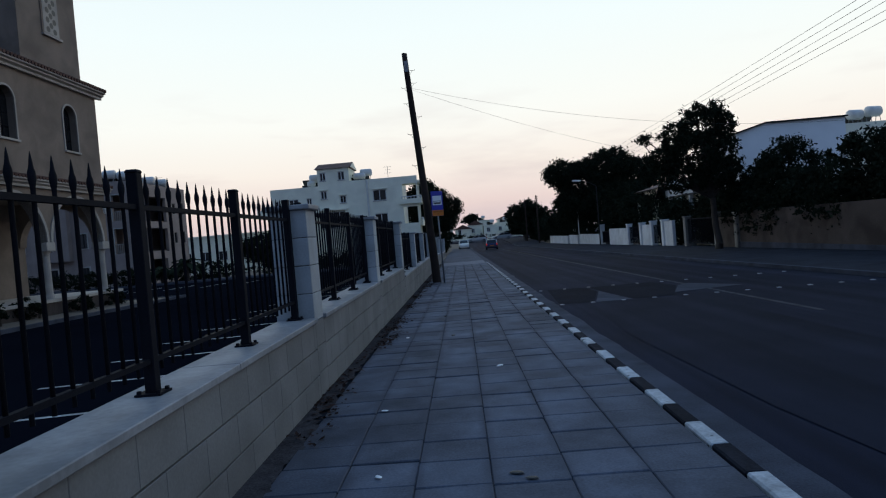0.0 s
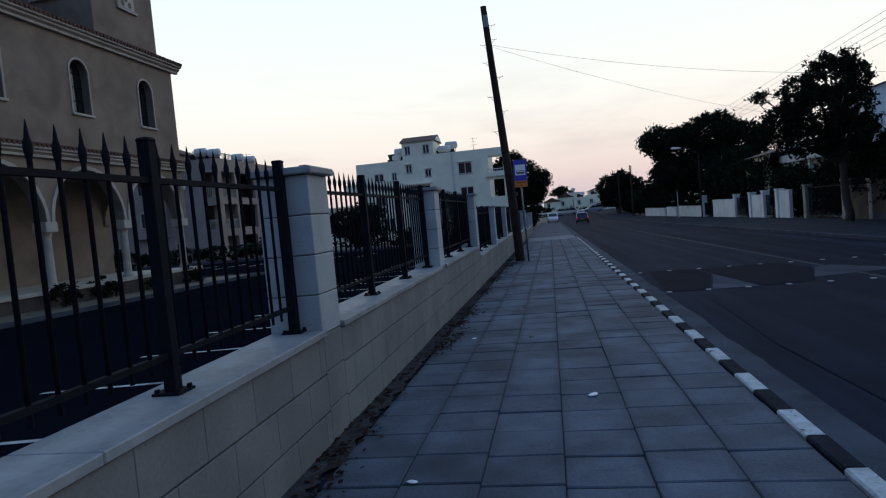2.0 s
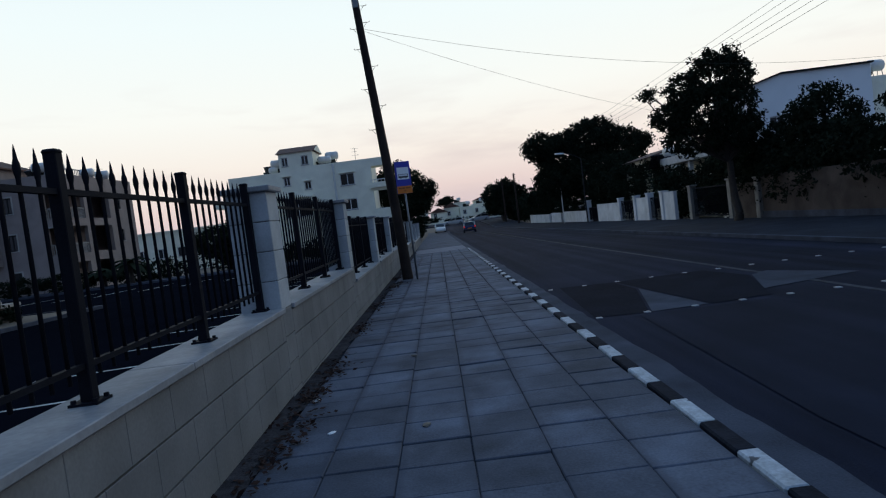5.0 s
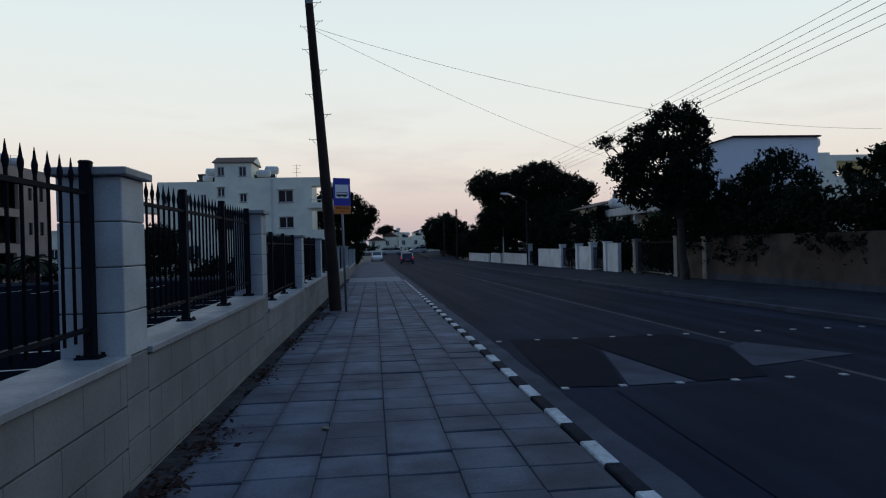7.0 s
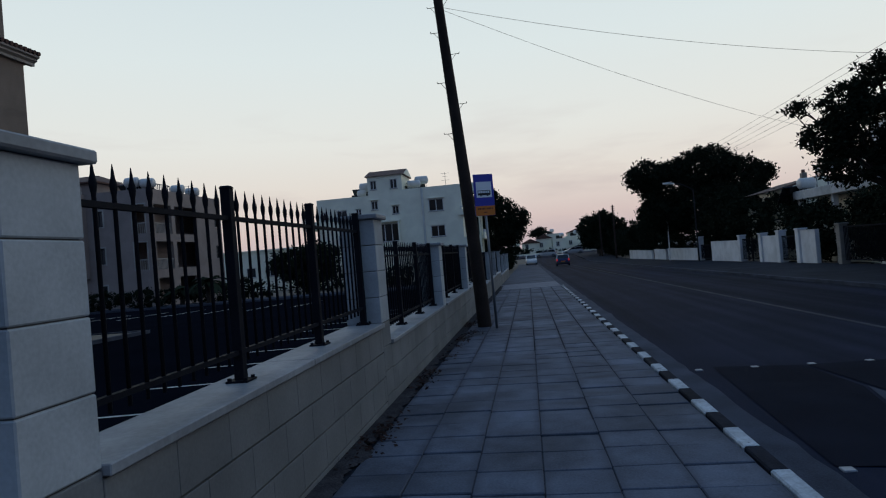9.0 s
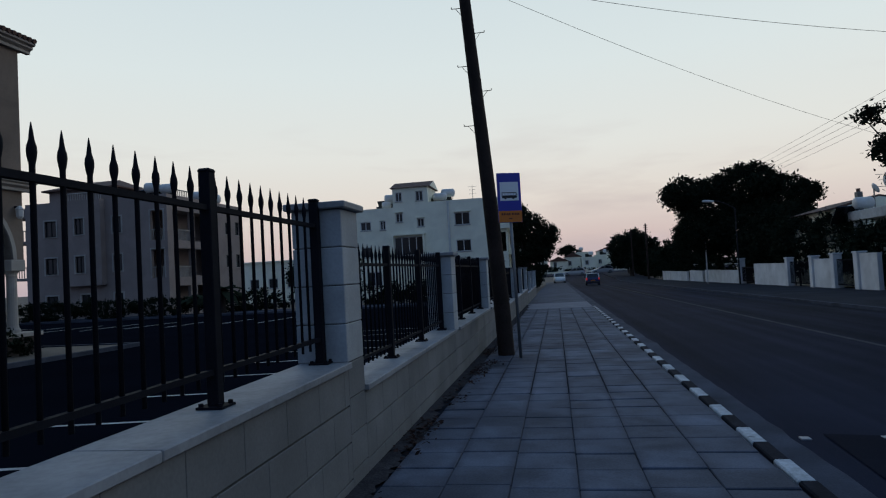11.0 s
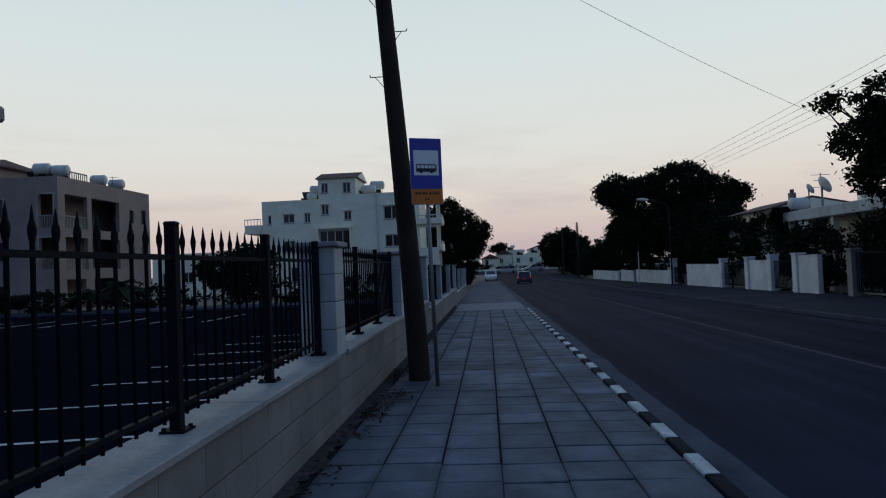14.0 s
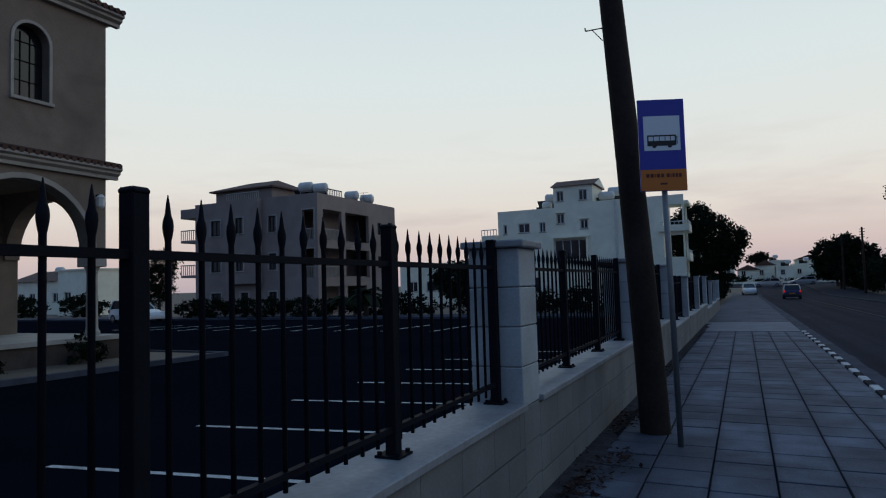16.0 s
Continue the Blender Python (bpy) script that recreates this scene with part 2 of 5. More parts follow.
M_LEAF_OLIVE = material("olive_green_leaf", (0.026, 0.033, 0.021), 0.7, 0.35, 6, 0.8, 0.0, island=0.35, spec=0.0)
M_DRY_LEAF = material("dry_brown_leaf", (0.045, 0.026, 0.022), 0.9, 0.4, 20, 0.1, 0.0, island=0.4, spec=0.05)
M_TANK = material("white_water_tank", (0.62, 0.62, 0.6), 0.45, 0.15, 12, 0.5, 0.05)
M_RUBBER = plain("tyre_rubber", (0.015, 0.015, 0.016), 0.8)
M_CARGLASS = plain("car_glass", (0.012, 0.014, 0.018), 0.08)
M_CABLE = plain("black_cable", (0.02, 0.02, 0.02), 0.6)


# ---- building blocks ----
def slope(y):
    """Height of the pavement's surface: the street falls gently, then climbs towards the far houses."""
    if y <= 110:
        return -0.0105 * y
    return -1.155 + 0.02 * (min(y, 260) - 110)


def part(name, bm, mat, parent=None, label="", smooth=False):
    me = bpy.data.meshes.new(name)
    bmesh.ops.recalc_face_normals(bm, faces=bm.faces)
    bm.to_mesh(me)
    bm.free()
    if smooth:
        for p in me.polygons:
            p.use_smooth = True
    me.materials.append(mat)
    ob = new(name, me)
    if parent is not None:
        ob.parent = parent
    if label:
        tagged(ob, label)
    return ob


def thing(name, label, category, group="", kind="", at=(0, 0, 0), turn=0):
    ob = new(name)
    ob.matrix_basis = pose(*at, 0, 0, turn)
    return tagged(ob, label, category, group, kind)


def bx(x0, x1, y0, y1, z0, z1, bm=None, bevel=0.0):
    """A box, bevelled where asked."""
    b = bmesh.new() if bm is None or bevel else bm
    m = Matrix.Translation(((x0 + x1) / 2, (y0 + y1) / 2, (z0 + z1) / 2)) @ Matrix.Diagonal((abs(x1 - x0), abs(y1 - y0), abs(z1 - z0), 1))
    bmesh.ops.create_cube(b, size=1, matrix=m)
    if bevel:
        bmesh.ops.bevel(b, geom=b.edges[:], offset=bevel, segments=1, affect="EDGES")
        if bm is not None:
            me = bpy.data.meshes.new("tmp")
            b.to_mesh(me)
            b.free()
            bm.from_mesh(me)
            bpy.data.meshes.remove(me)
            return bm
    return b


def tube(p0, p1, r0, r1=None, n=8, bm=None):
    """A tapered rod from p0 to p1."""
    b = bmesh.new() if bm is None else bm
    p0, p1 = Vector(p0), Vector(p1)
    d = p1 - p0
    m = Matrix.Translation((p0 + p1) / 2) @ d.to_track_quat("Z", "Y").to_matrix().to_4x4()
    bmesh.ops.create_cone(b, cap_ends=True, segments=n, radius1=r0, radius2=r0 if r1 is None else r1, depth=d.length, matrix=m)
    return b


def lathe(profile, n=12, bm=None, centre=(0, 0, 0)):
    """A turned shape from (radius, height) pairs."""
    b = bmesh.new() if bm is None else bm
    rings = []
    for r, z in profile:
        rings.append([b.verts.new((centre[0] + r * math.cos(2 * math.pi * k / n), centre[1] + r * math.sin(2 * math.pi * k / n), centre[2] + z)) for k in range(n)])
    for a, c in zip(rings, rings[1:]):
        for k in range(n):
            b.faces.new((a[k], a[(k + 1) % n], c[(k + 1) % n], c[k]))
    b.faces.new(rings[0][::-1])
    b.faces.new(rings[-1])
    return b


def prism(outline, axis, a0, a1, bm=None):
    """A flat outline of (u, v) drawn out along an axis: 'x' takes (y, z), 'y' takes (x, z), 'z' takes (x, y)."""
    b = bmesh.new() if bm is None else bm
    place = {"x": lambda u, v, a: (a, u, v), "y": lambda u, v, a: (u, a, v), "z": lambda u, v, a: (u, v, a)}[axis]
    lo = [b.verts.new(place(u, v, a0)) for u, v in outline]
    hi = [b.verts.new(place(u, v, a1)) for u, v in outline]
    b.faces.new(lo[::-1])
    b.faces.new(hi)
    for k in range(len(outline)):
        j = (k + 1) % len(outline)
        b.faces.new((lo[k], lo[j], hi[j], hi[k]))
    return b


def strip(name, x0, x1, y0, y1, lift, mat, thick=0.25, step=5.0):
    """A slab that follows the fall of the street."""
    b = bmesh.new()
    ys = [y0 + (y1 - y0) * k / max(1, int((y1 - y0) / step)) for k in range(max(1, int((y1 - y0) / step)) + 1)]
    rows = [[b.verts.new((x, y, slope(y) + lift - d)) for x, d in ((x0, 0), (x1, 0), (x1, thick), (x0, thick))] for y in ys]
    for p, q in zip(rows, rows[1:]):
        for k in range(4):
            b.faces.new((p[k], p[(k + 1) % 4], q[(k + 1) % 4], q[k]))
    b.faces.new(rows[0])
    b.faces.new(rows[-1][::-1])
    return part(name, b, mat)


# ---- ground, road and pavements ----
b = bmesh.new()
gy = [-120, -40, 0, 30, 60, 90, 110, 140, 180, 260, 500, 1500]
gx = [-900, -300, -80, -20, 20, 80, 300, 900]
grid = [[b.verts.new((x, y, slope(y) - 0.32)) for x in gx] for y in gy]
for r in range(len(gy) - 1):
    for c in range(len(gx) - 1):
        b.faces.new((grid[r][c], grid[r][c + 1], grid[r + 1][c + 1], grid[r + 1][c]))
tagged(part("ground", b, M_EARTH), "dry bare earth under the whole street", "ground", kind="structure")

WALL_X = -1.45          # street face of the garden wall
KERB_X = 1.50           # inner edge of the kerb
tagged(strip("road", 1.59, 9.25, -60, 150, -0.13, M_ASPHALT), "dark worn asphalt road falling gently away", "road", kind="structure")
tagged(strip("road_junction", -60, 80, 150.02, 166, -0.126, M_ASPHALT), "asphalt side road crossing at the far end", "road", kind="structure")
tagged(strip("pavement_bed", -1.5, 1.5, -60, 43.3, -0.028, M_JOINT), "dark sand bed between the paving slabs", "pavement", kind="structure")
tagged(strip("driveway_apron", -1.5, 1.5, 43.3, 48.9, -0.015, M_APRON), "pale concrete driveway crossing the pavement", "driveway", kind="structure")
tagged(strip("pavement_far", -1.5, 1.5, 48.9, 118, -0.01, M_FAR_WALK), "grey asphalt pavement beyond the driveway", "pavement", kind="structure")
b = bmesh.new()
edge = [(1.628, y, 2.0 + 0.05 * noise.noise(Vector((0, y * 0.7, 3))) + 0.03 * noise.noise(Vector((0, y * 3.1, 5)))) for y in np.arange(-30, 118, 0.35)]
vs = [(b.verts.new((x0, y, slope(y) - 0.124)), b.verts.new((x1, y, slope(y) - 0.124))) for x0, y, x1 in edge]
for p, q in zip(vs, vs[1:]):
    b.faces.new((p[0], p[1], q[1], q[0]))
tagged(part("gutter", b, M_GUTTER), "pale dusty strip along the kerb with a ragged edge", "gutter", kind="structure")
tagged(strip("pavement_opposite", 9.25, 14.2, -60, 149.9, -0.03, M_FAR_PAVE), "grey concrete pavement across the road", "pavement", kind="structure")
tagged(strip("car_park", -60, -1.8, -60, 56, -0.14, M_LOT, 0.15), "smooth black asphalt of the church car park", "car park", kind="structure")
# worn centre line and patches
tagged(strip("centre_line", 5.55, 5.65, 14, 95, -0.124, M_WORN_LINE, 0.01), "faint worn centre line on the road", "road marking", kind="structure")


def patch(outline, lift, mat, label):
    """A piece of road surface with straight saw-cut edges."""
    b = bmesh.new()
    b.faces.new([b.verts.new((x, y, slope(y) + lift)) for x, y in outline])
    tagged(part("road_patch", b, mat), label, "road patch", "patches in the road", kind="structure")


patch([(2.05, 17.75), (2.78, 17.66), (3.36, 20.1), (3.30, 21.4), (2.3, 21.6)], -0.1215, M_FRESH, "dark patch of newer asphalt between crossing studs")
patch([(2.82, 17.66), (3.62, 17.7), (3.40, 20.1)], -0.1215, M_GUTTER, "pale worn wedge of old road surface")
patch([(3.66, 17.7), (4.55, 17.8), (5.3, 20.0), (5.1, 21.5), (3.34, 21.4), (3.44, 20.1)], -0.1215, M_FRESH, "dark patch of newer asphalt between crossing studs")
patch([(4.75, 18.4), (6.5, 18.9), (5.75, 20.3), (5.35, 20.0)], -0.1215, M_GUTTER, "pale worn wedge of old road surface")
patch([(2.45, 9.0), (3.0, 3.0), (4.6, 3.0), (4.9, 14.0), (4.4, 17.5), (2.6, 17.5), (2.35, 13.0)], -0.1225, M_PATCHED, "long dark strip of newer asphalt")

# ---- garden wall: courses of pale blocks under a marble coping, stepped down after every third pillar ----
BAY, FIRST = 4.84, 10.0
PIL = 0.375             # a pillar's width and depth
BACK_X = WALL_X - PIL
FENCE_X = -1.63


def coping(k):
    """Top of the coping in the bay that ends at pillar k."""
    return 0.685 - 0.222 * max(0, k // 3)


def shared(bm, name, mat, smooth=False):
    me = bpy.data.meshes.new(name)
    bmesh.ops.recalc_face_normals(bm, faces=bm.faces)
    bm.to_mesh(me)
    bm.free()
    for p in me.polygons:
        p.use_smooth = smooth
    me.materials.append(mat)
    return me


def piece(name, me, parent, at):
    ob = new(name, me)
    ob.parent = parent
    ob.location = at
    return ob


garden_wall = thing("garden_wall", "low cream stone wall with a white coping", "wall", kind="structure")
COURSE, BLOCK = 0.255, 0.485
ME_BLOCK = shared(bx(-0.03, 0, 0.0015, BLOCK - 0.0015, 0.004, COURSE - 0.007, bevel=0.003), "facing_block", M_LIMESTONE)


def pillar(k, y):
    top = coping(k) + (1.145 if k == 2 else 1.132 if k == 1 else 1.115)
    t = thing("stone_pillar", "square pale stone pillar with a flat white cap", "pillar", "pillars of the garden wall", at=(0, y, 0))
    part("core", bx(BACK_X + 0.012, WALL_X - 0.012, 0.012, PIL - 0.012, slope(y) - 0.3, top - 0.05), M_GROUT, t)
    z = top - 0.05
    me = shared(bx(BACK_X, WALL_X, 0, PIL, 0.003, 0.272, bevel=0.006), "pillar_block", M_PILLAR)
    low = coping(k)
    while z - 0.275 > low - 0.15:
        z -= 0.275
        piece("pillar_block", me, t, (0, 0, z))
    base = shared(bx(BACK_X, WALL_X, 0.002, PIL - 0.002, 0.004, COURSE - 0.004, bevel=0.004), "base_block", M_LIMESTONE)
    while z > slope(y) - 0.1:
        z -= COURSE
        piece("base_block", base, t, (0, 0, z))
    part("cap", bx(BACK_X - 0.045, WALL_X + 0.045, -0.045, PIL + 0.045, top - 0.05, top, bevel=0.008), M_CAP, t, "white marble cap slab")
    return t


def fence_bay(k, y0, y1, top):
    """Iron railing between two pillars: posts on base plates, two rails and spear-headed pickets."""
    t = thing("iron_fence", "black iron railing with spear-headed pickets", "fence", "railings on the garden wall")
    top0, top = top, top + (0.045 if k < 3 else 0.0)
    posts = [y0 + 0.05, y0 + 1.52, y0 + 2.985, y1 - 0.05]
    for yp in posts:
        bm = bx(FENCE_X - 0.030, FENCE_X + 0.030, yp - 0.030, yp + 0.030, top0 + 0.01, top + 1.105, bevel=0.004)
        bx(FENCE_X - 0.034, FENCE_X + 0.034, yp - 0.034, yp + 0.034, top + 1.098, top + 1.122, bm, bevel=0.009)
        p = part("post", bm, M_IRON, t)
        bm = bx(FENCE_X - 0.068, FENCE_X + 0.068, yp - 0.068, yp + 0.068, top0, top0 + 0.012)
        for dx in (-0.05, 0.05):
            for dy in (-0.05, 0.05):
                tube((FENCE_X + dx, yp + dy, top0 + 0.01), (FENCE_X + dx, yp + dy, top0 + 0.028), 0.012, n=6, bm=bm)
        part("base_plate", bm, M_IRON, p)
    for (a, c), shift in zip(zip(posts, posts[1:]), (0.0, 0.1, 0.45)):
        for z in (0.115, 0.915):
            part("rail", bx(FENCE_X - 0.016, FENCE_X + 0.016, a + 0.03, c - 0.03, top + z, top + z + 0.027), M_IRON, t)
        n = 11
        for j in range(1, n):
            piece("picket", ME_PICKET, t, (FENCE_X, a + (c - a) * (j - shift) / n, top))
    return t


b = lathe([(0.0098, 0.065), (0.0098, 0.972), (0.0125, 0.985), (0.0155, 1.003), (0.0165, 1.018), (0.0150, 1.034), (0.0108, 1.048), (0.0088, 1.058), (0.0065, 1.080), (0.0015, 1.114)], 8)
ME_PICKET = shared(b, "picket", M_IRON, True)
for k in range(-3, 12):
    y = FIRST + BAY * k
    pillar(k, y)
    top = coping(k)
    ya, yb = y - BAY + PIL, y
    zb = slope(ya) - 0.3
    part("wall_core", bx(BACK_X + 0.03, WALL_X - 0.022, ya - 0.003, yb + 0.003, zb, top - 0.05), M_GROUT, garden_wall)
    for s0, s1 in ((ya, (ya + yb) / 2 - 0.002), ((ya + yb) / 2 + 0.002, yb)):
        part("coping_slab", bx(BACK_X + 0.02, WALL_X + 0.032, s0, s1, top - 0.045, top, bevel=0.005), M_CAP, garden_wall)
    if k < 9:
        course = 0
        z = top - 0.05 - COURSE
        while z > slope(yb) - 0.22:
            yy = ya + (0.0 if course % 2 == 0 else -BLOCK / 2)
            while yy < yb - 0.01:
                if yy < ya or yy + BLOCK > yb:
                    a, c = max(yy, ya) + 0.0012, min(yy + BLOCK, yb) - 0.0012
                    if c - a > 0.02:
                        part("facing_block", bx(WALL_X - 0.03, WALL_X, a, c, z + 0.004, z + COURSE - 0.007, bevel=0.003), M_LIMESTONE, garden_wall)
                else:
                    piece("facing_block", ME_BLOCK, garden_wall, (WALL_X, yy, z))
                yy += BLOCK
            z -= COURSE
            course += 1
    else:
        part("facing", bx(WALL_X - 0.021, WALL_X, ya, yb, zb, top - 0.052), M_LIMESTONE, garden_wall)
    fence_bay(k, ya, yb, top)

# ---- utility pole, bus stop, street furniture ----
POLE_Y, PZ = 27.15, slope(27.15)
pole = thing("utility_pole", "leaning tarred wooden utility pole with climbing pegs", "pole", at=(-0.94, POLE_Y + 0.1, PZ))
LEAN = Vector((-0.49, 0.0, 8.37))
b = bmesh.new()
rings = []
for j in range(13):
    f = j / 12
    c, r = LEAN * f + Vector((0.015 * math.sin(5 * f), 0.01 * math.sin(3 * f + 1), -0.25 if j == 0 else 0)), 0.155 - 0.06 * f
    rings.append([b.verts.new(c + Vector((r * math.cos(a), r * math.sin(a), 0))) for a in [2 * math.pi * q / 14 for q in range(14)]])
for p, q in zip(rings, rings[1:]):
    for j in range(14):
        b.faces.new((p[j], p[(j + 1) % 14], q[(j + 1) % 14], q[j]))
b.faces.new(rings[-1])
part("shaft", b, M_WOOD, pole, smooth=True)
for f, side in ((0.514, -1), (0.59, 1), (0.65, -1), (0.723, 1), (0.784, -1), (0.852, -1), (0.87, 1), (0.925, 1)):
    c = LEAN * f
    r = 0.155 - 0.06 * f
    bm = tube(c + Vector((side * r * 0.8, 0, 0)), c + Vector((side * (r + 0.17), 0, 0.0)), 0.007, n=6)
    tube(c + Vector((side * (r + 0.17), 0, 0.0)), c + Vector((side * (r + 0.175), 0, 0.035)), 0.007, n=6, bm=bm)
    tube(c + Vector((side * r * 0.9, 0, -0.14)), c + Vector((side * (r + 0.10), 0, 0.0)), 0.005, n=6, bm=bm)
    part("climbing_peg", bm, M_IRON, pole)
c = LEAN * 0.95
part("tin_plate", bx(c.x - 0.075, c.x + 0.075, -0.135, -0.10, c.z - 0.28, c.z + 0.12, bevel=0.01), M_STEEL, pole, "pale tin plate near the top")

stop = thing("bus_stop_sign", "blue and orange bus stop sign on a grey post", "bus stop sign", at=(-0.655, 26.7, slope(26.7)), turn=23)
part("post", tube((0, 0, -0.1), (-0.05, 0, 3.25), 0.028, n=10), M_STEEL, stop, smooth=True)
SX, SZ, SW, SH = -0.055, 2.385, 0.435, 0.875
panel = part("panel", bx(SX - SW / 2, SX + SW / 2, -0.055, -0.035, SZ, SZ + SH, bevel=0.004), M_SIGN_BLUE, stop, "blue enamel panel")
part("orange_strip", bx(SX - SW / 2 + 0.004, SX + SW / 2 - 0.004, -0.0585, -0.0545, SZ + 0.005, SZ + 0.205), M_SIGN_ORANGE, panel)
wx0, wx1, wz0, wz1 = SX - 0.170, SX + 0.170, SZ + 0.385, SZ + 0.715
part("white_square", bx(wx0, wx1, -0.0585, -0.0545, wz0, wz1), M_SIGN_WHITE, panel)
bm = bmesh.new()
for a in ((-0.14, 0.13, 0.135, 0.147), (-0.14, -0.128, 0.05, 0.14), (0.118, 0.130, 0.045, 0.14), (-0.14, 0.13, 0.045, 0.092), (0.135, 0.142, 0.06, 0.135), (-0.085, -0.079, 0.09, 0.14), (-0.03, -0.024, 0.09, 0.14), (0.025, 0.031, 0.09, 0.14), (0.075, 0.081, 0.09, 0.14)):
    bx(SX + a[0], SX + a[1], -0.061, -0.0575, wz0 + a[2], wz0 + a[3], bm)
part("bus_symbol", bm, M_BLACK, panel)
for cx in (-0.075, 0.07):
    part("bus_wheel", tube((SX + cx, -0.0575, wz0 + 0.045), (SX + cx, -0.0625, wz0 + 0.045), 0.021, n=12), M_BLACK, panel)
for a0, a1 in ((-0.165, -0.135), (-0.125, -0.095), (-0.085, -0.075), (-0.065, -0.035), (-0.025, 0.0), (0.025, 0.055), (0.063, 0.07), (0.08, 0.1), (0.11, 0.13), (0.14, 0.165)):
    part("letter_bar", bx(SX + a0, SX + a1, -0.061, -0.0575, SZ + 0.13, SZ + 0.165), M_PRINT_RED, panel)
part("letter_bar", bx(SX - 0.035, SX + 0.03, -0.061, -0.0575, SZ + 0.06, SZ + 0.078), M_PRINT_RED, panel)
for z in (SZ + 0.3, SZ + 0.8):
    part("clamp", bx(SX - 0.02, SX + 0.06, -0.036, 0.03, z, z + 0.03), M_STEEL, stop)


# ---- walls with openings ----
def pierced(u0, u1, z0, z1, holes, axis, a0, a1, bm=None):
    """A wall between a0 and a1 along the axis, from u0 to u1 and z0 to z1, with rectangular holes (u0, u1, z0, z1) through it."""
    b = bmesh.new() if bm is None else bm
    us = sorted({u0, u1, *[min(max(h[j], u0), u1) for h in holes for j in (0, 1)]})
    zs = sorted({z0, z1, *[min(max(h[j], z0), z1) for h in holes for j in (2, 3)]})
    for p, q in zip(us, us[1:]):
        run = None
        for r, s in zip(zs, zs[1:]):
            solid = not any(h[0] < (p + q) / 2 < h[1] and h[2] < (r + s) / 2 < h[3] for h in holes)
            if solid:
                run = (run[0], s) if run else (r, s)
            if run and (not solid or s == zs[-1]):
                if axis == "x":
                    bx(a0, a1, p, q, run[0], run[1], b)
                else:
                    bx(p, q, a0, a1, run[0], run[1], b)
                run = None
    return b


def window(parent, u0, u1, z0, z1, axis, a, out, bars=1, frame_mat=None, w=0.06):
    """A glazed window set in a hole of a wall whose outer face is at a; out is +1 or -1, the way it faces."""
    bm = bmesh.new()
    n0, n1 = a - out * 0.16, a - out * 0.10

    def put(p0, p1, q0, q1, m0, m1, target):
        if axis == "x":
            bx(m0, m1, p0, p1, q0, q1, target)
        else:
            bx(p0, p1, m0, m1, q0, q1, target)
    put(u0, u0 + w, z0, z1, n0, n1, bm)
    put(u1 - w, u1, z0, z1, n0, n1, bm)
    put(u0, u1, z0, z0 + w, n0, n1, bm)
    put(u0, u1, z1 - w, z1, n0, n1, bm)
    for j in range(bars):
        c = u0 + (u1 - u0) * (j + 1) / (bars + 1)
        put(c - w / 2, c + w / 2, z0, z1, n0, n1, bm)
    f = part("window", bm, frame_mat or M_FRAME, parent)
    bm = bmesh.new()
    put(u0 + 0.01, u1 - 0.01, z0 + 0.01, z1 - 0.01, a - out * 0.15, a - out * 0.13, bm)
    part("pane", bm, M_DARKGLASS, f)
    bm = bmesh.new()
    put(u0 - 0.06, u1 + 0.06, z0 - 0.07, z0, a - out * 0.10, a + out * 0.06, bm)
    part("sill", bm, M_TRIM, f)


# ---- the church beyond the railing ----
CX = -15.75
church = thing("church", "beige rendered church with an arcade and a square tower", "church")
N_END, S_END = 32.30, 3.0
COLS = [32.05 - 3.85 * k for k in range(8)]
Z0, SPRING, BAND, EAVE = 0.22, 2.4, 4.46, 8.78
WINDOWS = [30.25 - 3.79 * k for k in range(7)]


def arch(c, half, z0, z1, n=14):
    return [(c + half * math.cos(math.pi * j / n), z1 - half + half * math.sin(math.pi * j / n)) for j in range(n + 1)]


# arcade: one spandrel per arch, standing on the columns
for a, c in zip(COLS[1:], COLS):
    mid, half = (a + c) / 2, (c - a) / 2 - 0.17
    outline = [(a, BAND), (a, SPRING)] + [(mid - half * math.cos(math.pi * j / 16), SPRING + half * 1.02 * math.sin(math.pi * j / 16)) for j in range(17)] + [(c, SPRING), (c, BAND)]
    part("arch_wall", prism(outline, "x", CX - 0.42, CX), M_CHURCH, church)
    ring = [(mid - (half + 0.13) * math.cos(math.pi * j / 16), SPRING + (half + 0.13) * 1.02 * math.sin(math.pi * j / 16)) for j in range(17)]
    ring += [(mid - half * math.cos(math.pi * j / 16), SPRING + half * 1.02 * math.sin(math.pi * j / 16)) for j in range(16, -1, -1)]
    part("arch_moulding", prism(ring, "x", CX - 0.40, CX + 0.05), M_TRIM, church)
part("corner_wall", bx(CX - 0.42, CX, COLS[0], N_END, SPRING, BAND), M_CHURCH, church)
# arch across the open end of the arcade
mid, half = CX - 2.1, 1.62
outline = [(CX - 0.42, BAND), (CX - 0.42, SPRING)] + [(mid + half * math.cos(math.pi * j / 16), SPRING + half * math.sin(math.pi * j / 16)) for j in range(17)] + [(CX - 3.8, SPRING), (CX - 3.8, BAND)]
part("end_arch_wall", prism(outline, "y", N_END - 0.42, N_END), M_CHURCH, church)
for y in COLS:
    col = part("column", lathe([(0.20, 0), (0.20, 0.10), (0.165, 0.16), (0.15, 0.22), (0.135, 1.66), (0.15, 1.70), (0.15, 1.74), (0.20, 1.84)], 16, None, (CX - 0.21, y, Z0)), M_TRIM, church, "slim pale stone column")
    part("capital", bx(CX - 0.47, CX + 0.05, y - 0.26, y + 0.26, Z0 + 1.84, SPRING, bevel=0.02), M_TRIM, col)
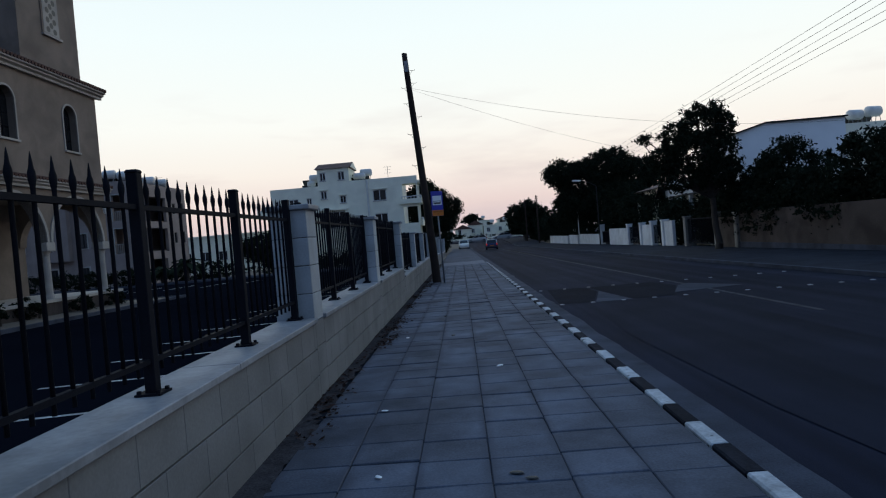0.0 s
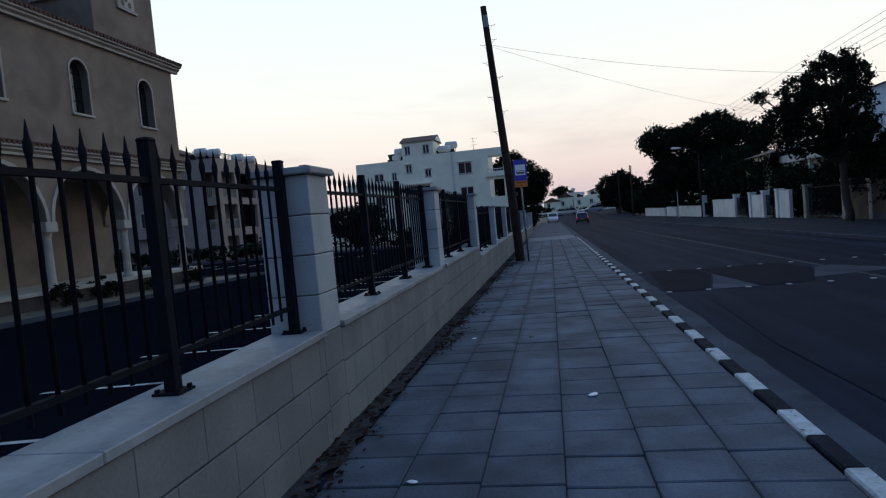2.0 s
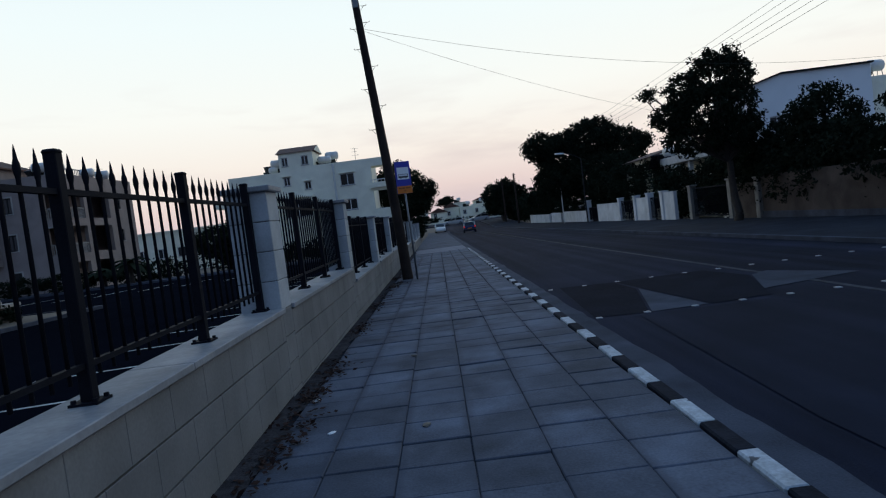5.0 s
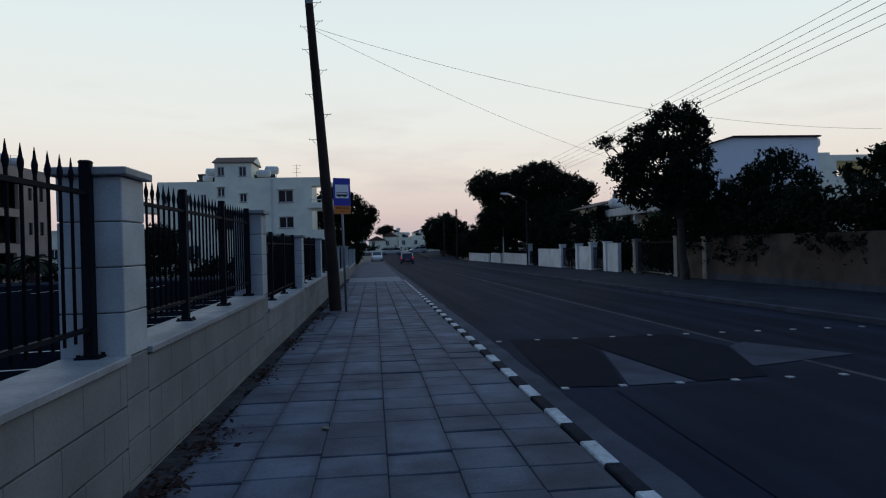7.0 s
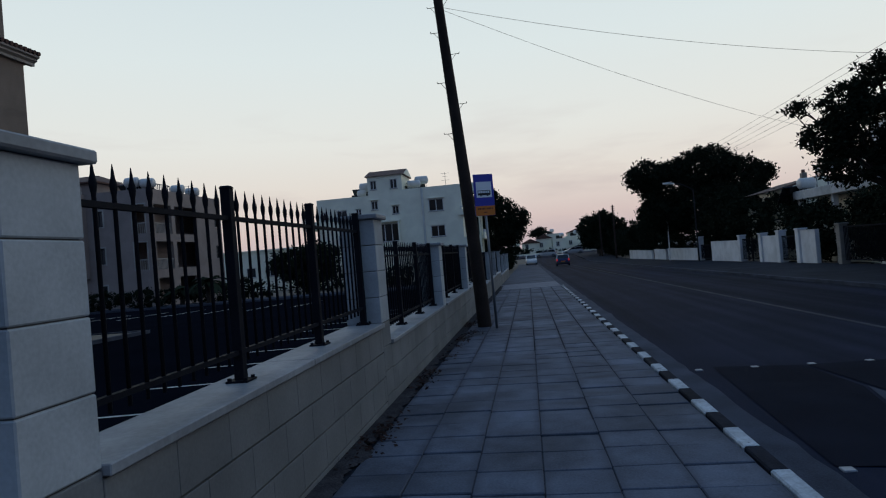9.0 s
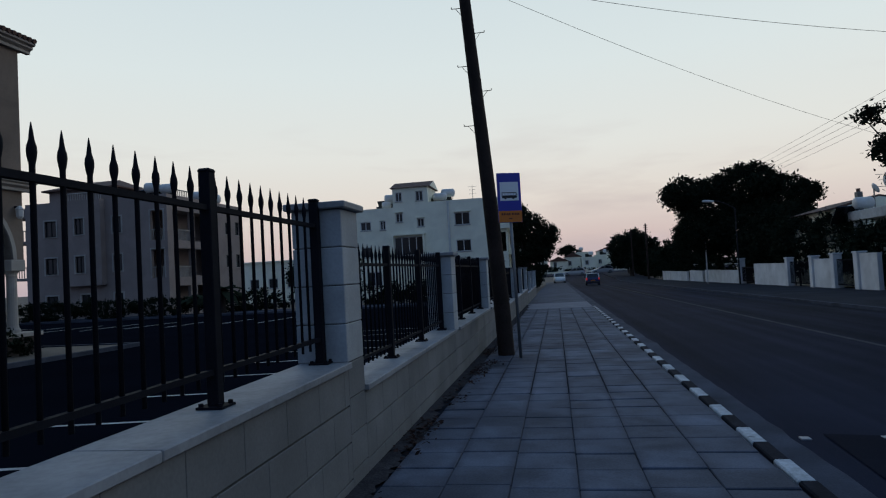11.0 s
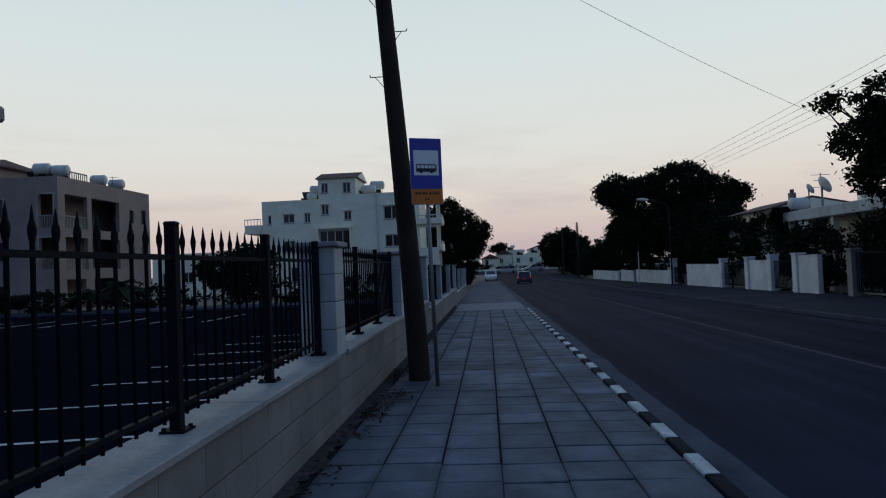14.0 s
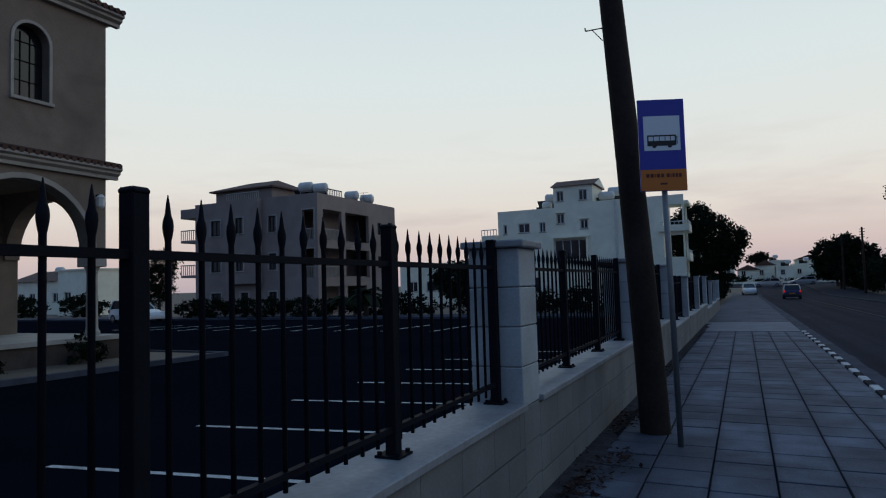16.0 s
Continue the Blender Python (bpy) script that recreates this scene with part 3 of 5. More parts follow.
part("podium", bx(CX - 12, CX + 0.3, S_END, N_END + 0.2, -0.8, Z0), M_TAN, church, "rough rendered plinth with a pale edge")
part("podium_edge", bx(CX - 4.2, CX + 0.36, S_END, N_END + 0.26, Z0 - 0.10, Z0 + 0.012), M_TRIM, church)
part("inner_wall", pierced(S_END, N_END - 0.42, Z0, BAND, [(y - 0.6, y + 0.6, Z0, 2.5) for y in (22.9, 17.2, 10.2)], "x", CX - 4.2, CX - 3.8), M_CHURCH, church)
for y in (22.9, 17.2, 10.2):
    part("door", bx(CX - 4.05, CX - 3.95, y - 0.6, y + 0.6, Z0, 2.5), M_WOOD, church, "dark wooden double door")
part("portico_ceiling", bx(CX - 3.8, CX - 0.42, S_END, N_END - 0.42, BAND - 0.15, BAND), M_CHURCH, church)
lantern = part("wall_lantern", lathe([(0.05, 0.0), (0.10, 0.06), (0.11, 0.26), (0.13, 0.28), (0.04, 0.38)], 6, None, (CX + 0.17, N_END - 0.28, 3.62)), M_TANK, church, "small pale wall lantern")
part("bracket", bx(CX, CX + 0.17, N_END - 0.30, N_END - 0.26, 3.95, 4.0), M_IRON, lantern)
# upper wall with round-headed windows
holes = [(y - 0.44, y + 0.44, 6.17, 7.63) for y in WINDOWS]
edges = [N_END] + [(p + q) / 2 for p, q in zip(WINDOWS, WINDOWS[1:])] + [S_END]
for y1, y0, h in zip(edges, edges[1:], holes):
    part("upper_wall", pierced(y0, y1, BAND + 0.32, EAVE, [(h[0], h[1], h[2], 8.07)], "x", CX - 0.45, CX), M_CHURCH, church)
for y in WINDOWS:
    head = [(y - 0.44, 8.07), (y - 0.44, 7.63)] + [(y - 0.44 * math.cos(math.pi * j / 12), 7.63 + 0.44 * math.sin(math.pi * j / 12)) for j in range(1, 12)] + [(y + 0.44, 7.63), (y + 0.44, 8.07)]
    win = part("window", prism([(y - 0.44, 6.17), (y + 0.44, 6.17)] + [(y + 0.44 * math.cos(math.pi * j / 12), 7.63 + 0.44 * math.sin(math.pi * j / 12)) for j in range(13)], "x", CX - 0.30, CX - 0.27), M_DARKGLASS, church)
    part("window_head", prism(head, "x", CX - 0.45, CX), M_CHURCH, win)
    o = [(y + 0.44 * math.cos(math.pi * j / 14), 7.63 + 0.44 * math.sin(math.pi * j / 14)) for j in range(15)]
    o = [(y + 0.44, 6.17)] + o + [(y - 0.44, 6.17)]
    i = [(y - 0.515, 6.17)] + [(y + 0.515 * math.cos(math.pi * j / 14), 7.63 + 0.515 * math.sin(math.pi * j / 14)) for j in range(14, -1, -1)] + [(y + 0.515, 6.17)]
    part("surround", prism(o + i, "x", CX - 0.02, CX + 0.035), M_TRIM, win)
    part("sill", bx(CX - 0.27, CX + 0.08, y - 0.53, y + 0.55, 6.09, 6.17), M_TRIM, win)
    bm = bmesh.new()
    for dy in (-0.12, 0.12):
        bx(CX - 0.27, CX - 0.25, y + dy - 0.012, y + dy + 0.012, 6.17, 7.9, bm)
    for dz in (6.65, 7.15, 7.63):
        bx(CX - 0.27, CX - 0.25, y - 0.44, y + 0.44, dz, dz + 0.024, bm)
    part("grille", bm, M_IRON, win)
part("end_wall", bx(CX - 11.6, CX - 0.45, N_END - 0.45, N_END, BAND + 0.32, EAVE), M_CHURCH, church)
part("west_wall", bx(CX - 12.0, CX - 11.6, S_END, N_END, Z0, EAVE), M_CHURCH, church)
part("north_wall", bx(CX - 11.6, CX - 3.8, N_END - 0.42, N_END, Z0, BAND), M_CHURCH, church)
part("south_wall", bx(CX - 11.6, CX - 0.45, S_END, S_END + 0.4, Z0, EAVE), M_CHURCH, church)
# string course and eaves: stepped mouldings with a row of tiles on top


def moulding(z, reach, name):
    prof = [(0, 0), (reach * 0.4, 0), (reach * 0.4, 0.09), (reach * 0.72, 0.15), (reach * 0.72, 0.21), (reach, 0.25), (reach, 0.32), (0, 0.32)]
    bm = prism([(CX - 0.2 + 0.2 + u, z + v) for u, v in prof], "y", S_END, N_END + reach)
    prism([(N_END + u, z + v) for u, v in prof], "x", CX - 10, CX, bm)
    return part(name, bm, M_TRIM, church)


def tile_row(parent, x, y0, y1, z, depth, drop):
    """Half-round clay tiles side by side along an eave that faces the street."""
    n = int((y1 - y0) / 0.19)
    bm = bmesh.new()
    for j in range(n):
        y = y0 + (j + 0.5) * (y1 - y0) / n
        tube((x, y, z), (x - depth, y, z + drop), 0.072, n=6, bm=bm)
    part("eave_tiles", bm, M_ROOFTILE, parent)


low_m = moulding(BAND, 0.30, "string_course")
tile_row(church, CX + 0.33, S_END, N_END + 0.3, BAND + 0.35, 0.5, 0.12)
eave_m = moulding(EAVE, 0.34, "cornice")
tile_row(church, CX + 0.40, S_END, N_END + 0.36, EAVE + 0.36, 1.4, 0.38)
part("roof", prism([(CX + 0.25, EAVE + 0.32), (CX - 3.6, EAVE + 1.3), (CX - 3.6, EAVE + 0.32)], "y", S_END, N_END + 0.2), M_ROOFTILE, church)
# tower
TX1, TX0, TY0, TY1, TTOP = CX - 0.45, CX - 4.5, 28.2, 32.12, 13.95
tower = part("tower", bx(TX0, TX1, TY0, TY1, EAVE, TTOP), M_CHURCH, church)


def lattice(parent, axis, a, out, c, z0):
    """A pale pierced screen with a round head."""
    head = [(c - 0.5, z0), (c + 0.5, z0)] + [(c + 0.5 * math.cos(math.pi * j / 12), z0 + 1.5 + 0.5 * math.sin(math.pi * j / 12)) for j in range(13)]
    s = part("screen", prism(head, axis, a, a + out * 0.05), M_TRIM, parent)
    bm = bmesh.new()
    for r in range(9):
        for q in range(2 - r % 2):
            u = c + (q - (1 - r % 2) / 2) * 0.44
            p0 = (a + out * 0.02, u, z0 + 0.17 + r * 0.20) if axis == "x" else (u, a + out * 0.02, z0 + 0.17 + r * 0.20)
            p1 = (a + out * 0.054, *p0[1:]) if axis == "x" else (p0[0], a + out * 0.054, p0[2])
            tube(p0, p1, 0.125, n=10, bm=bm)
    part("screen_hole", bm, M_BLACK, s)
    rim = [(c + 0.6 * math.cos(math.pi * j / 12), z0 + 1.5 + 0.6 * math.sin(math.pi * j / 12)) for j in range(13)]
    rim = [(c + 0.6, z0 - 0.05)] + rim + [(c - 0.6, z0 - 0.05), (c - 0.5, z0 - 0.05), (c - 0.5, z0)] + [(c - 0.5 * math.cos(math.pi * j / 12), z0 + 1.5 + 0.5 * math.sin(math.pi * j / 12)) for j in range(13)] + [(c + 0.5, z0 - 0.05)]
    part("screen_rim", prism(rim, axis, a, a + out * 0.04), M_CHURCH, s)
    part("screen_sill", bx(a, a + out * 0.12, c - 0.62, c + 0.62, z0 - 0.14, z0 - 0.05) if axis == "x" else bx(c - 0.62, c + 0.62, a, a + out * 0.12, z0 - 0.14, z0 - 0.05), M_TRIM, s)


lattice(tower, "x", TX1, 1, (TY0 + TY1) / 2 + 0.12, 11.05)
lattice(tower, "y", TY0, -1, (TX0 + TX1) / 2 + 0.1, 11.15)
part("tower_cornice", bx(TX0 - 0.25, TX1 + 0.25, TY0 - 0.25, TY1 + 0.25, TTOP, TTOP + 0.22, bevel=0.05), M_TRIM, tower)
b = bmesh.new()
base = [b.verts.new((x, y, TTOP + 0.22)) for x, y in ((TX0 - 0.4, TY0 - 0.4), (TX1 + 0.4, TY0 - 0.4), (TX1 + 0.4, TY1 + 0.4), (TX0 - 0.4, TY1 + 0.4))]
tip = b.verts.new(((TX0 + TX1) / 2, (TY0 + TY1) / 2, TTOP + 1.5))
b.faces.new(base[::-1])
for j in range(4):
    b.faces.new((base[j], base[(j + 1) % 4], tip))
part("tower_roof", b, M_ROOFTILE, tower)
clere = part("clerestory", bx(CX - 11.5, CX - 3.6, S_END, TY0 - 0.6, EAVE, 12.35), M_CHURCH, church)
part("clerestory_cornice", bx(CX - 11.7, CX - 3.3, S_END, TY0 - 0.5, 12.35, 12.6, bevel=0.06), M_TRIM, clere)
tile_row(clere, CX - 3.15, S_END, TY0 - 0.5, 12.68, 1.2, 0.3)
part("nave_wall", bx(CX - 11.0, CX - 5.6, S_END, TY0 - 1.9, 12.6, 14.4), M_CHURCH, clere)
part("nave_cornice", bx(CX - 11.3, CX - 5.3, S_END, TY0 - 1.7, 14.4, 14.65, bevel=0.06), M_TRIM, clere)
tile_row(clere, CX - 5.15, S_END, TY0 - 1.7, 14.72, 1.2, 0.3)
for j in range(5):
    lattice(clere, "x", CX - 3.6, 1, 25.3 - 4.0 * j, 10.35)

# ---- car park: bay lines, kerb and planting strip ----
for j in range(-9, 7):
    y, x = 24.46 + 2.0 * j, -6.40 - 0.07 * j
    b = bmesh.new()
    b.faces.new([b.verts.new((px, py, slope(py) - 0.1355)) for px, py in ((x, y), (-2.3, y - 0.16 * (x + 2.3)), (-2.3, y - 0.16 * (x + 2.3) + 0.085), (x, y + 0.085))])
    tagged(part("bay_line", b, M_LINE), "thin white painted parking bay line", "parking line", "parking bay lines", kind="structure")
for j in range(9):
    x = -12.0 - 2.4 * j
    tagged(strip("bay_line", x, x + 0.10, 44.5, 49.3, -0.136, M_LINE, 0.01), "thin white painted parking bay line", "parking line", "parking bay lines", kind="structure")
tagged(strip("lot_kerb", -13.4, -13.22, -20, 34.2, -0.02, M_GUTTER, 0.3), "pale concrete kerb round the church", "kerb", kind="structure")
tagged(strip("lot_kerb_end", -17.0, -13.4, 34.05, 34.2, -0.02, M_GUTTER, 0.3), "pale concrete kerb round the church", "kerb", kind="structure")
tagged(strip("planting_strip", -16.6, -13.4, -20, 34.05, -0.06, M_EARTH, 0.3), "dry earth bed below the church plinth", "planting bed", kind="structure")
tagged(strip("back_verge", -60, -1.83, 56.0, 60.0, -0.02, M_GUTTER, 0.3), "pale pavement behind the car park", "pavement", kind="structure")

# ---- flats: shared fittings ----


def water_tank(parent, x, y, z, r=0.5, long=1.1, turn=0.0):
    """A roof-top water cylinder lying on a steel stand."""
    c, s_ = math.cos(turn), math.sin(turn)
    bm = bmesh.new()
    ring = []
    for f, q in ((-0.54, 0.25), (-0.5, 0.75), (-0.42, 1.0), (0.42, 1.0), (0.5, 0.75), (0.54, 0.25)):
        ring.append([bm.verts.new((x + c * f * long - s_ * q * r * math.cos(a), y + s_ * f * long + c * q * r * math.cos(a), z + 1.0 + q * r * math.sin(a))) for a in [2 * math.pi * k / 12 for k in range(12)]])
    for p, q in zip(ring, ring[1:]):
        for k in range(12):
            bm.faces.new((p[k], p[(k + 1) % 12], q[(k + 1) % 12], q[k]))
    bm.faces.new(ring[0])
    bm.faces.new(ring[-1])
    t = part("water_tank", bm, M_TANK, parent, "white roof-top water cylinder", smooth=True)
    for f in (-0.35, 0.35):
        for g in (-0.3, 0.3):
            part("stand_leg", tube((x + c * f * long - s_ * g, y + s_ * f * long + c * g, z), (x + c * f * long - s_ * g * 0.6, y + s_ * f * long + c * g * 0.6, z + 0.7), 0.03, n=5), M_STEEL, t)
    bm = bmesh.new()
    bx(-long * 0.75, long * 0.75, -0.03, 0.03, -0.65, 0.65, bm)
    bmesh.ops.transform(bm, matrix=Matrix.Translation((x - 0.55 * long, y + 0.75, z + 0.45)) @ Matrix.Rotation(radians(48), 4, "X"), verts=bm.verts)
    part("solar_panel", bm, M_DARKGLASS, t, "dark solar collector")


def aerial(parent, x, y, z, h=1.6):
    bm = tube((x, y, z), (x, y, z + h), 0.025, n=5)
    for k, w in ((0.95, 0.5), (0.8, 0.35), (0.62, 0.45)):
        tube((x - w, y, z + h * k), (x + w, y, z + h * k), 0.014, n=4, bm=bm)
    part("aerial", bm, M_STEEL, parent)


def railing(parent, x0, x1, y0, y1, z, h=0.9, n=12, mat=None):
    """A balcony balustrade along a line."""
    bm = bmesh.new()
    for k in range(n + 1):
        f = k / n
        tube((x0 + (x1 - x0) * f, y0 + (y1 - y0) * f, z), (x0 + (x1 - x0) * f, y0 + (y1 - y0) * f, z + h), 0.035, n=5, bm=bm)
    tube((x0, y0, z + h), (x1, y1, z + h), 0.05, n=5, bm=bm)
    part("balustrade", bm, mat or M_FRAME, parent)


# ---- white block of flats straight down the street ----
flats = thing("apartment_building", "white block of flats with a tiled roof-top room", "apartment building")
FY = 85.0
SOUTH = [(-21.25, -20.0, 6.55, 7.55, 1), (-18.97, -18.3, 6.5, 7.55, 1), (-17.1, -16.3, 7.25, 8.3, 1), (-14.7, -13.9, 6.6, 7.55, 1), (-17.4, -14.1, 3.5, 5.6, 3),
         (-10.5, -8.8, 6.5, 7.9, 1), (-10.45, -8.8, 3.6, 4.9, 1), (-21.25, -20.0, 3.5, 4.7, 1), (-22.9, -22.5, 6.5, 7.5, 0), (-10.85, -9.1, 0.5, 1.9, 1), (-20.6, -19.0, 0.3, 1.9, 1)]
OPEN = [(-6.75, -5.0, 6.4, 8.35), (-6.75, -5.0, 3.35, 5.45)]
holes = [w[:4] for w in SOUTH] + OPEN
part("wall", pierced(-23.5, -17.35, -1.2, 8.95, holes, "y", FY, FY + 0.28), M_FLATS_WHITE, flats)
part("wall", pierced(-17.35, -4.83, -1.2, 9.3, holes, "y", FY - 0.05, FY + 0.23), M_FLATS_WHITE, flats)
part("wall", bx(-23.5, -23.2, FY + 0.28, FY + 12, -1.2, 8.95), M_FLATS_WHITE, flats)
part("wall", pierced(FY + 0.23, FY + 12, -1.2, 9.3, [(FY + 0.8, FY + 2.2, 3.4, 5.4), (FY + 0.8, FY + 2.2, 6.4, 8.3)], "x", -7.45, -7.2), M_FLATS_WHITE, flats)
part("wall", bx(-23.2, -7.45, FY + 11.7, FY + 12, -1.2, 9.3), M_FLATS_WHITE, flats)
part("roof_slab", bx(-23.2, -7.45, FY + 0.25, FY + 11.7, 8.4, 8.6), M_FLATS_WHITE, flats)
part("balcony_roof", bx(-7.2, -4.45, FY + 0.23, FY + 3.4, 8.42, 8.72), M_FLATS_WHITE, flats)
part("floor_slab", bx(-23.2, -7.45, FY + 0.3, FY + 11.7, 6.0, 6.2), M_FLATS_WHITE, flats)
part("floor_slab", bx(-23.2, -7.45, FY + 0.3, FY + 11.7, 3.0, 3.2), M_FLATS_WHITE, flats)
for z0, z1 in ((-1.2, 2.95), (3.25, 5.75), (6.1, 8.42)):
    part("balcony_column", bx(-5.0, -4.8, FY + 3.0, FY + 3.2, z0, z1), M_FLATS_WHITE, flats)
for z in (2.95, 5.75):
    part("balcony_floor", bx(-7.2, -4.45, FY + 0.23, FY + 3.4, z, z + 0.3), M_FLATS_WHITE, flats)
    part("balcony_front", bx(-4.55, -4.42, FY - 0.45, FY + 3.4, z + 0.05, z + 0.75), M_FLATS_WHITE, flats)
    railing(flats, -4.5, -4.5, FY - 0.45, FY + 3.3, z + 0.75, 0.28, 8)
part("band", bx(-17.5, -13.8, FY - 0.5, FY - 0.055, 5.75, 5.92), M_FLATS_WHITE, flats)
part("bay_side", bx(-17.55, -17.4, FY - 0.5, FY - 0.055, 3.3, 5.75), M_FLATS_WHITE, flats)
part("bay_side", bx(-14.1, -13.95, FY - 0.5, FY - 0.055, 3.3, 5.75), M_FLATS_WHITE, flats)
for w in SOUTH:
    window(flats, w[0], w[1], w[2], w[3], "y", FY - (0.05 if w[0] > -17.4 else 0), -1, w[4], w=0.09)
for x0, x1, z0 in ((-17.1, -16.3, 8.3), (-14.7, -13.9, 7.55), (-10.5, -8.8, 7.9)):
    part("lintel_hood", bx(x0 - 0.1, x1 + 0.1, FY - 0.22, FY - 0.055, z0 + 0.05, z0 + 0.13), M_FLATS_WHITE, flats)
# roof-top room
room = part("roof_room", pierced(-17.35, -13.35, 9.3, 11.1, [(-17.05, -16.3, 9.55, 10.6), (-14.75, -13.9, 9.5, 10.6)], "y", FY - 0.05, FY + 0.2), M_FLATS_WHITE, flats)
part("room_side", bx(-17.35, -17.1, FY + 0.2, FY + 5, 8.6, 11.1), M_FLATS_WHITE, room)
part("room_side", bx(-13.6, -13.35, FY + 0.2, FY + 5, 8.6, 11.1), M_FLATS_WHITE, room)
for x0, x1, z0, z1 in ((-17.05, -16.3, 9.55, 10.6), (-14.75, -13.9, 9.5, 10.6)):
    window(flats, x0, x1, z0, z1, "y", FY - 0.05, -1, 1, w=0.08)
part("room_roof", prism([(FY - 0.3, 11.05), (FY + 2.4, 11.95), (FY + 5.2, 11.05)], "x", -17.6, -13.1), M_ROOFTILE, room)
part("gable", prism([(FY - 0.05, 11.1), (FY + 2.4, 11.9), (FY + 5.0, 11.1)], "x", -17.66, -17.61), M_FLATS_WHITE, room)
part("gable", prism([(FY - 0.05, 11.1), (FY + 2.4, 11.9), (FY + 5.0, 11.1)], "x", -13.09, -13.04), M_FLATS_WHITE, room)
part("drain_pipe", tube((-11.15, FY - 0.14, 0), (-11.15, FY - 0.14, 9.2), 0.13, n=8), M_TANK, flats)
part("left_balcony", bx(-25.2, -23.5, FY - 0.6, FY + 3, 5.55, 6.45), M_FLATS_WHITE, flats)
railing(flats, -25.2, -23.5, FY - 0.55, FY - 0.55, 6.45, 0.6, 5)
part("right_balcony", bx(-7.1, -4.42, FY - 0.5, FY - 0.06, 5.8, 6.4), M_FLATS_WHITE, flats)
railing(flats, -6.9, -4.5, FY - 0.45, FY - 0.45, 6.4, 0.3, 6)
water_tank(flats, -18.6, FY + 2.0, 8.5, 0.36, 1.0, 0.3)
water_tank(flats, -18.35, FY + 2.8, 9.25, 0.52, 1.25, 0.2)
water_tank(flats, -12.25, FY + 1.5, 8.95, 0.42, 1.5, 0.15)
water_tank(flats, -11.5, FY + 2.6, 9.45, 0.46, 1.5, 0.15)
aerial(flats, -8.6, FY + 2, 8.6, 2.4)
for k in range(3):
    aerial(flats, -12.8 - 0.4 * k, FY + 7, 9.0, 1.2)

# second white building behind it, half hidden by the tree
rear = thing("apartment_building", "pale flats with a roof terrace behind the street tree", "apartment building")
part("wall", pierced(-11, -4.4, -1.2, 8.0, [(-9.5, -8.2, 5.2, 6.8), (-7.2, -5.8, 5.2, 6.8), (-9.5, -8.2, 2.2, 3.8), (-7.2, -5.8, 2.2, 3.8)], "y", 108, 108.3), M_FLATS_WHITE, rear)
part("wall", bx(-4.7, -4.4, 108.3, 118, -1.2, 8.0), M_FLATS_WHITE, rear)
part("wall", bx(-11, -10.7, 108.3, 118, -1.2, 8.0), M_FLATS_WHITE, rear)
part("roof_slab", bx(-11.2, -4.2, 107.8, 118, 8.0, 8.2), M_FLATS_WHITE, rear)
for u in (-9.5, -7.2):
    for z in (2.2, 5.2):
        window(rear, u, u + 1.35, z, z + 1.6, "y", 108, -1, 1, w=0.09)
railing(rear, -11, -4.4, 107.9, 107.9, 8.2, 0.6, 14)

# ---- dusty pink flats beyond the car park ----
pink = thing("apartment_building", "dusty pink flats with deep balconies and roof tanks", "apartment building")
PY, PX, PT, PB = 61.0, -29.5, 8.75, -1.0
ROWS = [(5.97, 7.25), (2.95, 4.25), (0.0, 1.2)]
SW = [(-40.35, -39.3), (-37.2, -36.4), (-34.25, -33.5)]
LOGS = [(-30.95, -29.85, 5.15, 7.5), (-30.95, -29.85, 2.2, 4.45)]
holes = [(a, c, z0, z1) for a, c in SW for z0, z1 in ROWS] + LOGS
part("wall", pierced(-42.1, PX, PB, PT, holes, "y", PY, PY + 0.3), M_FLATS_PINK, pink)
LOGE = [(61.75, 64.3, 5.15, 7.55), (64.85, 68.5, 5.15, 7.55), (61.75, 64.3, 2.2, 4.5), (64.85, 68.5, 2.2, 4.5), (61.8, 64.0, -0.6, 1.5), (65.0, 68.0, -0.6, 1.5)]
EW = [(70.0, 70.65, 6.0, 7.1), (71.85, 72.6, 6.0, 7.25), (70.0, 70.65, 3.0, 4.1), (71.85, 72.6, 3.0, 4.2)]
part("wall", pierced(PY + 0.3, 73.2, PB, PT, LOGE + EW, "x", PX - 0.3, PX), M_FLATS_PINK, pink)
part("wall", bx(-42.1, -41.8, PY + 0.3, 73.2, PB, PT), M_FLATS_PINK, pink)
part("wall", bx(-41.8, PX - 0.3, 72.9, 73.2, PB, PT), M_FLATS_PINK, pink)
part("roof_slab", bx(-41.8, PX - 0.3, PY + 0.3, 72.9, 8.1, 8.3), M_FLATS_PINK, pink)
for z in (2.1, 5.0, 7.75):
    part("floor_slab", bx(-41.8, PX - 0.3, PY + 0.3, 72.9, z, z + 0.2), M_FLATS_PINK, pink)
part("inner_wall", bx(-41.8, -31.9, 64.2, 64.4, PB, 8.1), M_FLATS_PINK, pink)
part("inner_wall", bx(-32.1, -31.9, 64.4, 72.9, PB, 8.1), M_FLATS_PINK, pink)
part("bay", pierced(-38.3, -34.9, 1.9, PT - 0.05, [(-37.2, -36.4, 5.97, 7.25), (-37.2, -36.4, 2.95, 4.25)], "y", PY - 0.55, PY - 0.003), M_FLATS_PINK, pink)
